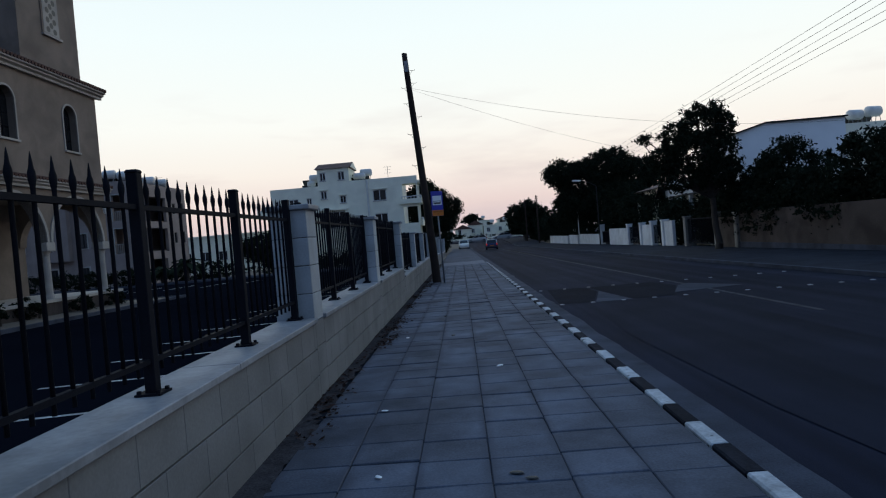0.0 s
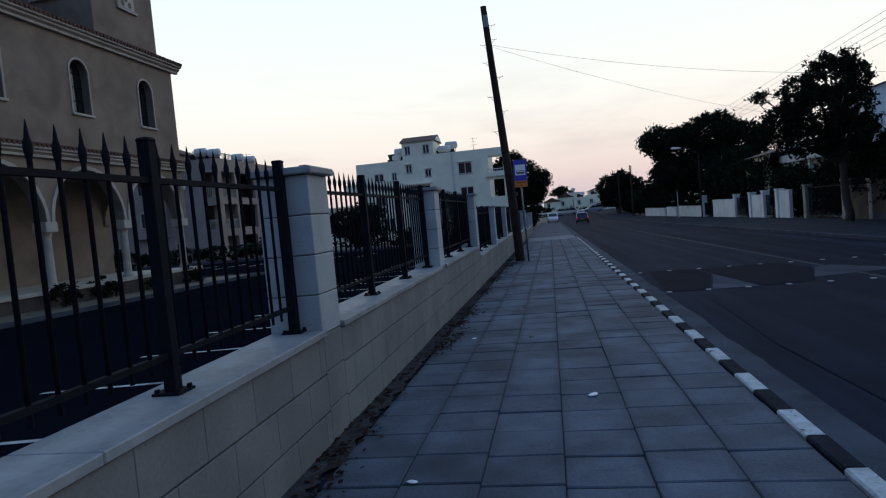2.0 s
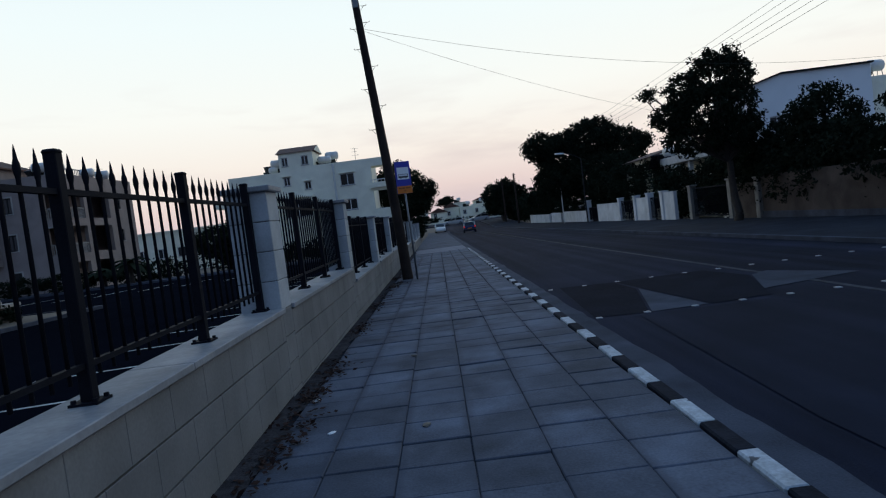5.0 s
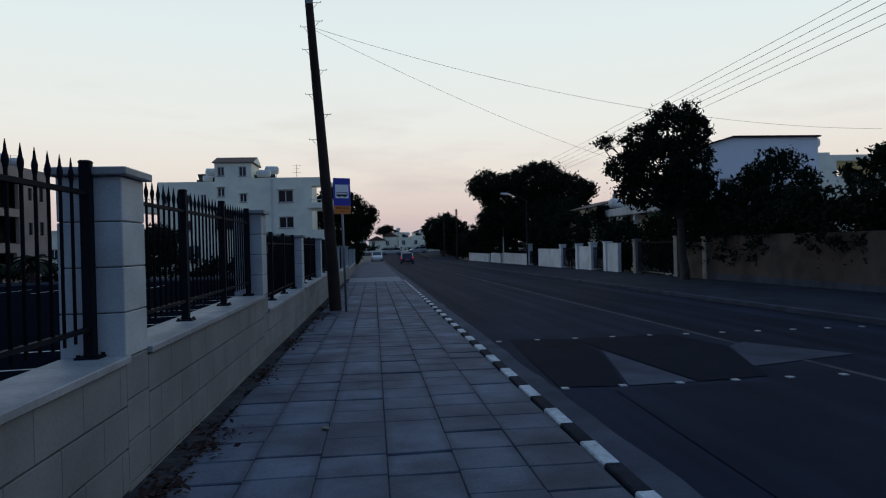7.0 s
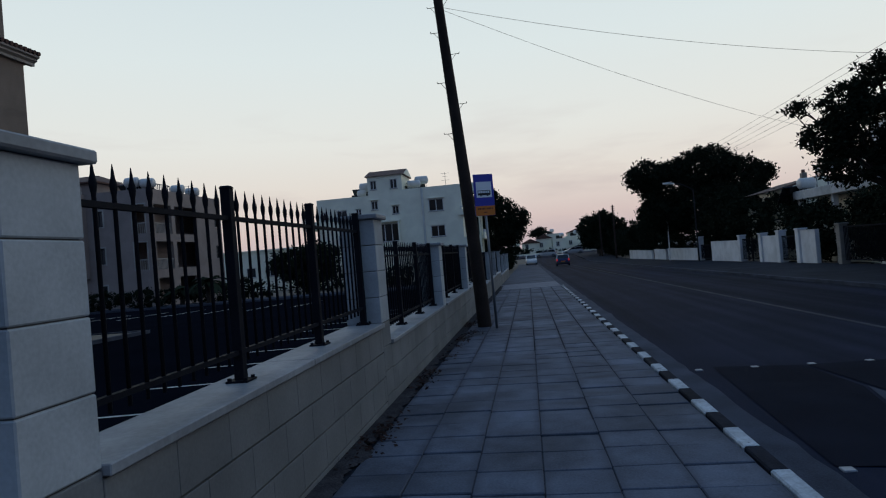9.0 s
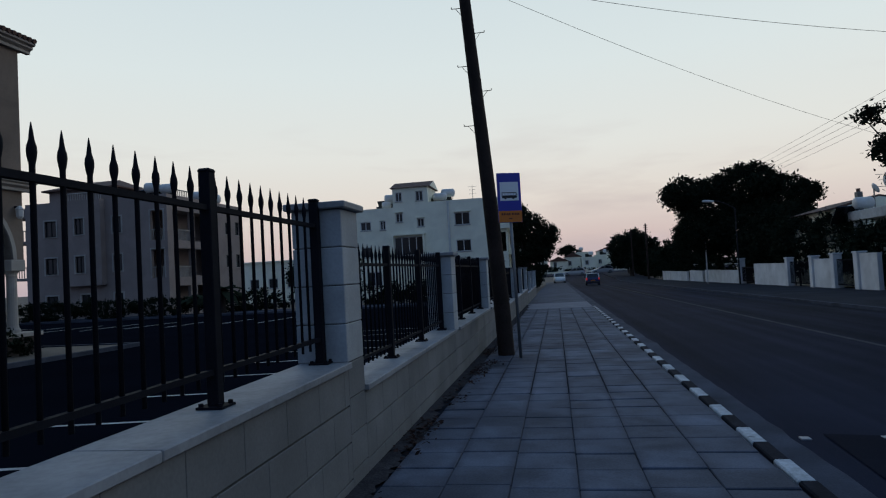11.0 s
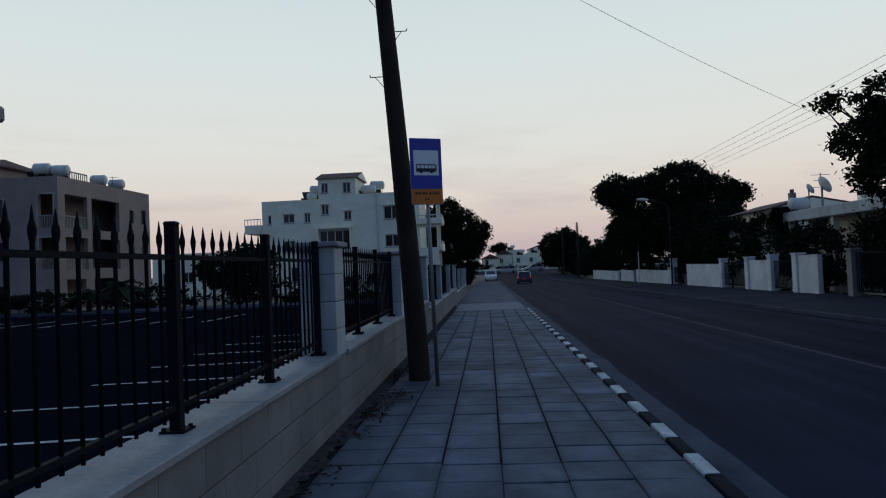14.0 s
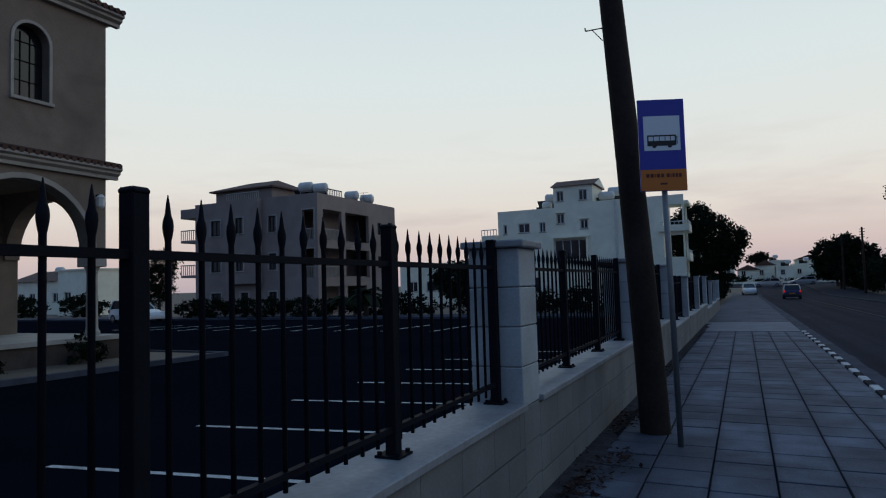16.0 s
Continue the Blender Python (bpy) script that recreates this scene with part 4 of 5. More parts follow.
for a, c in SW:
    for z0, z1 in ROWS:
        front = PY - 0.55 if a == -37.2 and z0 > 1 else PY
        window(pink, a, c, z0, z1, "y", front, -1, 1, M_DULL_STEEL, 0.08)
        bm = bmesh.new()
        for u0, u1, q0, q1 in ((a - 0.12, a, z0 - 0.1, z1 + 0.12), (c, c + 0.12, z0 - 0.1, z1 + 0.12), (a, c, z1, z1 + 0.12)):
            bx(u0, u1, front - 0.03, front + 0.03, q0, q1, bm)
        part("window_surround", bm, M_TRIM, pink)
for e in EW:
    window(pink, e[0], e[1], e[2], e[3], "x", PX, 1, 0, M_DULL_STEEL, 0.08)
for y0, y1, z0, z1 in (LOGE[0], LOGE[2]):
    railing(pink, PX - 0.12, PX - 0.12, y0, y1, z0, 0.85, 14, M_TRIM)
for x0, x1, z0, z1 in LOGS:
    railing(pink, x0, x1, PY + 0.12, PY + 0.12, z0, 0.85, 6, M_TRIM)
    bm = bmesh.new()
    for u0, u1, q0, q1 in ((x0 - 0.1, x0, z0, z1 + 0.1), (x1, x1 + 0.1, z0, z1 + 0.1), (x0, x1, z1, z1 + 0.1)):
        bx(u0, u1, PY - 0.03, PY + 0.03, q0, q1, bm)
    part("window_surround", bm, M_TRIM, pink)
for z in (5.6, 2.6):
    part("west_balcony", bx(-44.0, -42.1, PY + 0.2, PY + 3, z, z + 0.2), M_FLATS_PINK, pink)
    railing(pink, -44.0, -42.1, PY + 0.25, PY + 0.25, z + 0.2, 0.85, 8, M_TRIM)
part("west_balcony", bx(-44.0, -42.1, PY + 0.2, PY + 3, 7.7, 8.5), M_FLATS_PINK, pink)
room = part("roof_room", bx(-40.7, -34.7, PY + 1.0, PY + 5.6, PT - 0.4, 9.75), M_FLATS_PINK, pink)
b = bmesh.new()
low_ring = [b.verts.new(p) for p in ((-41.1, PY + 0.6, 9.75), (-34.3, PY + 0.6, 9.75), (-34.3, PY + 6.0, 9.75), (-41.1, PY + 6.0, 9.75))]
top_ring = [b.verts.new((*v.co[:2], 9.87)) for v in low_ring]
ridge = [b.verts.new((-39.0, PY + 3.3, 10.75)), b.verts.new((-35.9, PY + 3.3, 10.75))]
b.faces.new(low_ring[::-1])
for k in range(4):
    b.faces.new((low_ring[k], low_ring[(k + 1) % 4], top_ring[(k + 1) % 4], top_ring[k]))
b.faces.new((top_ring[0], top_ring[1], ridge[1], ridge[0]))
b.faces.new((top_ring[1], top_ring[2], ridge[1]))
b.faces.new((top_ring[2], top_ring[3], ridge[0], ridge[1]))
b.faces.new((top_ring[3], top_ring[0], ridge[0]))
part("room_roof", b, M_ROOFTILE, room)
railing(pink, -38.2, -34.9, PY - 0.4, PY - 0.4, PT - 0.05, 0.55, 16, M_TRIM)
railing(pink, PX - 0.15, PX - 0.15, PY + 1.6, PY + 3.6, PT, 0.5, 8, M_TRIM)
for x, y, z in ((-32.0, 63.0, 8.65), (-30.8, 63.3, 8.5), (-30.6, 67.6, 8.35), (-30.3, 69.6, 8.25)):
    water_tank(pink, x, y, z, 0.40, 1.15, 0.15)
aerial(pink, -33.4, 64, 8.4, 1.6)
aerial(pink, -30.3, 69, 8.4, 1.4)

# ---- across the road: garden walls, gates and houses ----
RX = 13.9


def garden_side_wall(y0, y1, h, mat, label, base=0.0):
    t = thing("boundary_wall", label, "wall", kind="structure")
    z0, z1 = slope(y1) - 0.3, slope((y0 + y1) / 2) + h
    part("wall_body", bx(RX, RX + 0.2, y0, y1, z0, z1, bevel=0.012), mat, t)
    if base:
        part("plinth", bx(RX - 0.05, RX, y0, y1, z0, slope(y1) + base), M_GUTTER, t)
    else:
        part("wall_top", bx(RX - 0.02, RX + 0.22, y0, y1, z1, z1 + 0.04), mat, t)
    return t


def gate_pier(y, h, mat, w=0.38, label="square white rendered gate pier"):
    t = thing("gate_pier", label, "gate pier", "gate piers across the road", at=(RX - 0.1, y, slope(y)))
    part("shaft", bx(0, w, 0, w, -0.3, h - 0.08, bevel=0.015), mat, t)
    part("cap", bx(-0.04, w + 0.04, -0.04, w + 0.04, h - 0.08, h, bevel=0.015), mat, t)


def iron_gate(y0, y1, h):
    t = thing("iron_gate", "dark iron garden gate, closed", "gate", "gates across the road", at=(RX + 0.05, y0, slope(y0)))
    w = y1 - y0
    part("gate_frame", bx(0, 0.04, 0.02, w - 0.02, 0.1, 0.16), M_IRON, t)
    part("gate_frame", bx(0, 0.04, 0.02, w - 0.02, h - 0.06, h), M_IRON, t)
    n = max(4, int(w / 0.13))
    for j in range(n + 1):
        yy = 0.03 + (w - 0.06) * j / n
        part("bar", tube((0.02, yy, 0.1), (0.02, yy, h), 0.016, n=5), M_IRON, t)


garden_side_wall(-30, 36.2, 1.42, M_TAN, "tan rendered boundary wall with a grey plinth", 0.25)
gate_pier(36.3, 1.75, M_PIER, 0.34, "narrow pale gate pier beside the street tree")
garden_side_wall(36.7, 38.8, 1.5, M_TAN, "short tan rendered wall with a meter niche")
gate_pier(38.9, 1.85, M_PIER, 0.34, "narrow pale gate pier beside a meter wall")
iron_gate(39.3, 43.6, 1.6)
gate_pier(43.6, 1.8, M_PIER, 0.36, "pale stone gate pier with a rough face")
gate_pier(48.0, 1.75, M_WHITE_PAINT, 0.42)
garden_side_wall(46.3, 48.0, 1.6, M_WHITE_PAINT, "whitewashed garden wall beside a gate")
iron_gate(48.5, 50.6, 1.4)
gate_pier(50.6, 1.75, M_WHITE_PAINT, 0.42)
garden_side_wall(51.05, 53.4, 1.45, M_WHITE_PAINT, "whitewashed garden wall between two piers")
gate_pier(53.4, 1.7, M_WHITE_PAINT, 0.42)
iron_gate(53.9, 57.2, 1.4)
gate_pier(57.2, 1.7, M_WHITE_PAINT, 0.4)
garden_side_wall(57.65, 64.2, 1.35, M_WHITE_PAINT, "whitewashed garden wall under dark hedges")
iron_gate(64.3, 67.4, 1.2)
gate_pier(67.4, 1.9, M_WHITE_PAINT, 0.42)
for y0, y1 in ((68.2, 79.5), (80.6, 86.5), (88.0, 104.0)):
    garden_side_wall(y0, y1, 1.0, M_WHITE_PAINT, "long low whitewashed garden wall")

white_house = thing("house", "white house with a slanted roof edge behind the trees", "house")
WHOLES = [(16.85, 17.65, 3.6, 4.17)]
part("wall", pierced(15.95, 22.0, -0.8, 5.7, WHOLES, "y", 40.5, 40.8), M_BRIGHT_WHITE, white_house)
part("wall", bx(15.95, 16.25, 40.8, 44.6, -0.8, 5.7), M_BRIGHT_WHITE, white_house)
part("wall", bx(21.7, 22.0, 40.8, 44.6, -0.8, 5.7), M_BRIGHT_WHITE, white_house)
part("wall", bx(16.25, 21.7, 44.3, 44.6, -0.8, 5.7), M_BRIGHT_WHITE, white_house)
part("gable", prism([(15.95, 5.7), (17.55, 6.15), (22.0, 6.15), (22.0, 5.7)], "y", 40.5, 40.8), M_BRIGHT_WHITE, white_house)
part("roof", prism([(15.85, 5.68), (17.55, 6.16), (22.1, 6.16), (22.1, 6.23), (17.54, 6.23), (15.83, 5.75)], "y", 40.35, 44.75), M_DULL_STEEL, white_house, "thin dark roof edge")
for w in WHOLES:
    window(white_house, w[0], w[1], w[2], w[3], "y", 40.5, -1, 1, w=0.06)

tank_house = thing("house", "cream house with water tanks on its roof", "house")
part("wall", pierced(33.0, 38.2, -0.8, 8.2, [(34.0, 35.4, 5.6, 7.0)], "y", 61, 61.3), M_FLATS_WHITE, tank_house)
part("wall", pierced(38.2, 46, -0.8, 8.0, [(38.8, 42.5, 5.6, 7.5)], "y", 61, 61.3), M_FLATS_WHITE, tank_house)
part("wall", bx(33.0, 33.3, 61.3, 70, -0.8, 8.2), M_FLATS_WHITE, tank_house)
part("wall", bx(33.3, 46, 69.7, 70, -0.8, 5.4), M_FLATS_WHITE, tank_house)
part("wall", bx(45.7, 46, 61.3, 69.7, -0.8, 8.0), M_FLATS_WHITE, tank_house)
part("roof", bx(33.3, 45.7, 61.3, 69.7, 7.6, 7.8), M_FLATS_WHITE, tank_house)
part("balustrade", bx(38.8, 42.5, 61.05, 61.2, 5.6, 6.2), M_FLATS_WHITE, tank_house)
part("floor_slab", bx(33.3, 45.7, 61.3, 69.7, 5.3, 5.5), M_FLATS_WHITE, tank_house)
window(tank_house, 34.0, 35.4, 5.6, 7.0, "y", 61, -1, 1, w=0.08)
water_tank(tank_house, 36.1, 62.6, 8.1, 0.45, 1.35, 0.2)
water_tank(tank_house, 37.9, 62.9, 8.3, 0.48, 1.35, 0.2)

low_house = thing("house", "low house with a white parapet and a roof frame", "house")
part("wall", pierced(45.6, 54.0, -0.8, 2.9, [(47.2, 48.6, 0.8, 2.2), (51, 52.4, 0.8, 2.2)], "x", 17.4, 17.7), M_FLATS_WHITE, low_house)
part("wall", pierced(17.7, 25.4, -0.8, 2.9, [(19, 20.6, 0.8, 2.2)], "y", 45.6, 45.9), M_FLATS_WHITE, low_house)
part("wall", bx(17.7, 25.4, 53.7, 54, -0.8, 2.9), M_FLATS_WHITE, low_house)
part("roof_slab", bx(16.2, 25.6, 45.0, 54.4, 2.9, 3.42, bevel=0.03), M_PILLAR, low_house)
for y in (47.2, 51):
    window(low_house, y, y + 1.4, 0.8, 2.2, "x", 17.4, -1, 1, w=0.08)
window(low_house, 19, 20.6, 0.8, 2.2, "y", 45.6, -1, 1, w=0.08)
for y in (45.3, 49.6, 53.9):
    part("porch_post", bx(16.35, 16.6, y, y + 0.25, -0.8, 2.9), M_WHITE_PAINT, low_house)
# open concrete frame on the roof
for x in (17.9, 20.4):
    part("frame_post", bx(x, x + 0.25, 49.9, 50.2, 3.42, 4.85), M_FLATS_WHITE, low_house)
part("frame_beam", bx(17.8, 20.8, 49.8, 50.3, 4.85, 5.2, bevel=0.02), M_FLATS_WHITE, low_house)
part("frame_parapet", bx(18.15, 20.4, 49.95, 50.15, 3.42, 3.9), M_FLATS_WHITE, low_house)
aerial(low_house, 17.9, 53.6, 3.42, 2.0)
aerial(low_house, 19.3, 52.8, 3.42, 1.3)
water_tank(low_house, 16.75, 53.7, 2.85, 0.32, 0.95, 0.1)
for dx, dy, dz, size in ((17.6, 52.9, 4.65, 0.8), (17.5, 54.1, 4.6, 0.5)):
    bm = lathe([(0.02, 0.0), (0.25, 0.03), (0.45, 0.11), (0.6, 0.22), (0.585, 0.235), (0.44, 0.13), (0.24, 0.05), (0.02, 0.02)], 16)
    bmesh.ops.transform(bm, matrix=Matrix.Translation((dx, dy, dz)) @ Matrix.Rotation(radians(62), 4, "Y") @ Matrix.Scale(size, 4), verts=bm.verts)
    dish = part("satellite_dish", bm, M_TANK, low_house, "white dish on a short mast", smooth=True)
    part("dish_mast", tube((dx, dy, 3.4), (dx, dy, dz), 0.035, n=6), M_STEEL, dish)

rear_house = thing("house", "tiled bungalow behind the low house", "house")
part("wall", bx(16.2, 21.6, 56.4, 62.5, -0.8, 3.75), M_FLATS_WHITE, rear_house)
part("roof", prism([(15.8, 3.75), (18.6, 4.45), (21.9, 3.75)], "y", 56.0, 63.0), M_ROOFTILE, rear_house)
part("gable", prism([(16.1, 3.70), (18.6, 4.33), (21.6, 3.70)], "y", 55.98, 56.0), M_FLATS_WHITE, rear_house)
part("chimney", bx(17.9, 18.2, 57.0, 57.4, 4.1, 4.75, bevel=0.02), M_PIER, rear_house)
part("chimney_pot", tube((18.05, 57.2, 4.75), (18.05, 57.2, 4.95), 0.12, n=8), M_ROOFTILE, rear_house)

garden_hut = thing("house", "small tiled house almost hidden by trees", "house")
part("wall", pierced(72, 80, -1, 2.6, [(73, 73.8, 0.8, 1.7), (74.4, 75.2, 0.8, 1.7)], "x", 18.0, 18.3), M_FLATS_WHITE, garden_hut)
part("wall", bx(18.3, 24, 72, 72.3, -1, 2.6), M_FLATS_WHITE, garden_hut)
part("roof", prism([(17.4, 2.6), (21, 4.0), (24.6, 2.6)], "y", 71.6, 80.4), M_ROOFTILE, garden_hut)
for y in (73, 74.4):
    window(garden_hut, y, y + 0.8, 0.8, 1.7, "x", 18.0, -1, 1, w=0.1)


# ---- trees and hedges ----
def leaf_mesh(name, lobes, n, size, mat, seed, clump=0.45, per=26):
    """Many small folded leaves in clumps over the outside of a few lobes (x, y, z, rx, ry, rz)."""
    rng = np.random.default_rng(seed)
    vol = np.array([l[3] * l[4] * l[5] for l in lobes]) ** (2 / 3)
    verts, faces = [], []
    groups = max(1, n // per)
    which = rng.choice(len(lobes), groups, p=vol / vol.sum())
    for g in which:
        l = np.array(lobes[g])
        d = rng.normal(size=3)
        d /= np.linalg.norm(d)
        r = rng.uniform(0.35, 1.0) ** 0.5
        if rng.random() < 0.10:
            r *= rng.uniform(1.0, 1.12)
        c = l[:3] + d * l[3:] * r
        cs = clump * rng.uniform(0.6, 1.3)
        for _ in range(per):
            p = c + rng.normal(size=3) * cs * (0.55, 0.55, 0.42)
            u = rng.normal(size=3)
            u /= np.linalg.norm(u)
            w = np.cross(u, rng.normal(size=3))
            w /= np.linalg.norm(w)
            s_ = size * rng.uniform(0.6, 1.35)
            k = len(verts)
            fold = np.cross(u, w) * s_ * 0.18
            verts += [p - u * s_, p + w * s_ * 0.45 + fold, p + u * s_, p - w * s_ * 0.45 + fold]
            faces += [(k, k + 1, k + 2), (k, k + 2, k + 3)]
    me = bpy.data.meshes.new(name)
    me.from_pydata([tuple(v) for v in verts], [], faces)
    me.materials.append(mat)
    return me


def tree(label, x, y, lobes, n, size, seed, trunk=0.25, fork=2.0, mat=None, clump=0.45, lean=(0, 0), category="tree"):
    """A tapered trunk that forks into limbs, one into each lobe, under a crown of leaf clumps."""
    z = slope(y) - 0.05
    t = thing("tree", label, category, at=(x, y, z))
    rng = np.random.default_rng(seed + 1)
    bm = bmesh.new()
    top = Vector((lean[0], lean[1], fork))
    prev, r = Vector((0, 0, -0.2)), trunk * 1.35
    for f in (0.12, 0.4, 0.7, 1.0):
        nxt = top * f + Vector((rng.normal() * 0.04, rng.normal() * 0.04, 0))
        r2 = trunk * (1.1 - 0.25 * f)
        tube(prev, nxt, r, r2, 10, bm)
        prev, r = nxt, r2
    for l in lobes:
        for _ in range(3):
            end = Vector((l[0] + rng.normal() * l[3] * 0.4, l[1] + rng.normal() * l[4] * 0.4, l[2] + rng.uniform(-0.2, 0.7) * l[5]))
            mid = top.lerp(end, 0.5) + Vector((rng.normal() * 0.15, rng.normal() * 0.15, rng.normal() * 0.15))
            tube(top, mid, trunk * 0.5, trunk * 0.3, 7, bm)
            tube(mid, end, trunk * 0.3, trunk * 0.07, 6, bm)
    part("trunk", bm, M_BARK, t, "grey-brown forked trunk")
    ob = new("crown", leaf_mesh("crown", lobes, n, size, mat or M_LEAF, seed, clump))
    ob.parent = t
    return t


def hedge(label, x, y, lobes, n, size, seed, mat=None, clump=0.35):
    t = thing("hedge", label, "hedge", "garden hedges", at=(x, y, slope(y)))
    bm = bmesh.new()
    for l in lobes:
        tube((l[0], l[1], -0.3), (l[0], l[1], l[2]), 0.07, 0.03, 6, bm)
    part("stems", bm, M_BARK, t)
    ob = new("foliage", leaf_mesh("foliage", lobes, n, size, mat or M_LEAF, seed, clump, 30))
    ob.parent = t


# the broad dark tree over the white walls
tree("broad dark evergreen tree behind a whitewashed wall", 16.4, 75, [(-4.4, 0, 7.9, 2.2, 2.2, 1.5), (-2.5, 0.5, 6.6, 2.8, 2.5, 2.6), (0.4, 0, 8.0, 3.0, 2.8, 2.3), (3.2, 0.5, 7.2, 2.7, 2.6, 2.0), (-3.4, 0, 4.4, 2.6, 2.2, 1.9), (0.5, -0.5, 4.6, 3.6, 2.6, 2.4), (3.8, 0, 4.6, 2.6, 2.4, 2.2), (5.2, 0.4, 7.4, 1.4, 1.4, 1.0)],
     60000, 0.15, 11, 0.4, 3.0, clump=0.42)
# the airy street tree on the far pavement
tree("street tree with an airy dark crown on the pavement", 12.9, 36.5, [(-1.0, 0, 4.8, 1.6, 1.4, 1.25), (-0.3, 0.2, 6.25, 1.05, 1.1, 0.95), (-0.8, 0, 7.05, 0.4, 0.45, 0.45), (0.35, 0, 6.95, 0.4, 0.4, 0.5), (-1.7, 0, 5.7, 0.9, 0.9, 0.8), (0.5, 0, 4.9, 0.9, 1.0, 1.1), (-1.5, 0, 3.75, 1.25, 1.1, 0.7), (0.1, 0, 3.7, 1.1, 1.1, 0.75), (-3.3, 0, 5.75, 0.35, 0.35, 0.22), (0.8, 0, 6.1, 0.5, 0.5, 0.7), (-2.4, 0, 4.7, 0.8, 0.8, 0.6), (0.9, 0, 4.0, 0.5, 0.5, 0.5)],
     26000, 0.082, 12, 0.16, 2.6, clump=0.21, lean=(-0.15, 0))
# heavy shrubs over the tan wall
hedge("dense dark rounded shrub leaning over a tan wall", 15.15, 34.2, [(0.1, -0.6, 2.85, 1.5, 1.5, 2.1), (0.1, 1.4, 2.5, 1.5, 1.7, 1.75), (0.1, -2.2, 2.1, 1.4, 1.3, 1.35), (0, 3.4, 1.9, 1.4, 1.7, 1.5), (-0.2, 0.4, 1.5, 1.5, 4.4, 1.3)], 52000, 0.085, 13, clump=0.22)
hedge("dense dark garden shrubs behind a tan wall", 15.15, 24.5, [(0.1, 3.3, 2.6, 1.7, 1.7, 1.6), (0.4, 0.4, 2.6, 1.8, 2.2, 1.7), (0.5, -3.5, 2.3, 1.8, 2.6, 1.6), (0.6, -8, 2.5, 1.8, 2.8, 1.7), (-0.2, 4.4, 1.5, 1.4, 2.4, 1.2)], 40000, 0.1, 53, clump=0.26)
hedge("dark shrubs behind an iron gate", 15.6, 41.5, [(0, 0, 1.9, 1.0, 2.8, 1.7), (0.6, 3.4, 1.9, 1.2, 2.0, 1.7), (0.2, -2.8, 1.7, 1.0, 1.5, 1.6), (0.3, 0.5, 0.7, 0.8, 4.5, 0.9)], 20000, 0.12, 14)
hedge("dark garden hedge above a whitewashed wall", 15.8, 60, [(0, -9.5, 1.7, 1.1, 2.8, 1.6), (0.3, -4, 2.3, 1.3, 3.0, 1.8), (0, 1, 2.5, 1.5, 3.2, 2.0), (0.5, 6, 3.3, 2.0, 3.5, 2.3), (0.3, 11, 2.4, 1.6, 3.0, 2.0), (0.9, 4.6, 3.6, 1.6, 2.4, 1.9)], 42000, 0.13, 15)
hedge("tall hedge along the low white walls", 15.6, 90, [(0, -8, 2.2, 1.3, 5, 2.0), (-0.3, 2, 3.4, 1.8, 5, 2.8), (-0.6, 12, 2.6, 1.8, 5, 2.4)], 12000, 0.2, 16)
tree("far dark roadside tree beyond the low walls", 12.6, 128, [(-1.5, 0, 4.9, 2.0, 2, 1.9), (0.8, 0, 6.0, 2.2, 2, 1.9), (-0.6, 0, 3.0, 2.6, 2, 1.7), (2.6, 0, 4.6, 2.4, 2, 2.2)], 9000, 0.26, 17, 0.25, 2.2, clump=0.55)
# street tree on this side
tree("bushy dark street tree over the near pavement", -3.9, 100.4, [(-1.0, 0, 8.9, 2.21, 2.0, 2.09), (-3.2, 0, 7.7, 1.89, 2.0, 1.76), (2.9, 0, 6.7, 1.58, 1.8, 1.54), (0.9, 0, 7.7, 2.21, 2.0, 1.98), (-2.3, 0, 6.6, 1.99, 2.0, 1.76), (1.9, 0, 5.0, 1.99, 2.0, 1.76), (0, 0, 4.8, 2.94, 2.2, 2.09), (-2.2, 0, 3.8, 1.78, 1.8, 1.65)], 26000, 0.19, 18, 0.3, 2.2, clump=0.5)
hedge("dark hedge at the foot of a street tree", -3.2, 92, [(0, 0, 1.0, 1.0, 8.0, 1.2), (0.2, 14, 1.3, 1.4, 5, 1.6)], 7000, 0.17, 19)
# behind the car park
hedge("clipped dark hedge before the pink flats", -34, 57.5, [(-3.5, 0, 0.65, 3.2, 0.7, 0.72), (1.5, 0, 0.68, 3.4, 0.7, 0.75), (6.2, 0, 0.65, 2.6, 0.7, 0.7)], 14000, 0.09, 20, clump=0.2)
tree("low spreading dark tree behind the car park", -16.8, 61, [(-1.0, 0, 2.4, 1.7, 1.5, 1.1), (1.0, 0, 2.9, 1.8, 1.5, 1.0), (0.2, 0, 1.7, 2.4, 1.5, 0.9)], 8000, 0.15, 21, 0.16, 1.2, M_LEAF_OLIVE)
hedge("low dark shrubs at the edge of the car park", -14, 60.5, [(-9, 0, 0.6, 4, 0.8, 0.8), (0, 0, 0.7, 5, 0.8, 0.8), (7, 0, 0.8, 4, 0.8, 0.9)], 8000, 0.14, 22)
for x, y, r, seed in ((-15.2, 31.0, 0.45, 41), (-15.0, 28.6, 0.35, 42), (-15.3, 25.9, 0.5, 43), (-14.9, 23.5, 0.4, 44)):
    hedge("small dark shrub in the bed below the church", x, y, [(0, 0, r * 0.7, r, r, r * 0.8), (r * 0.4, r * 0.7, r * 0.5, r * 0.6, r * 0.7, r * 0.5)], 700, 0.07, seed, clump=0.12)


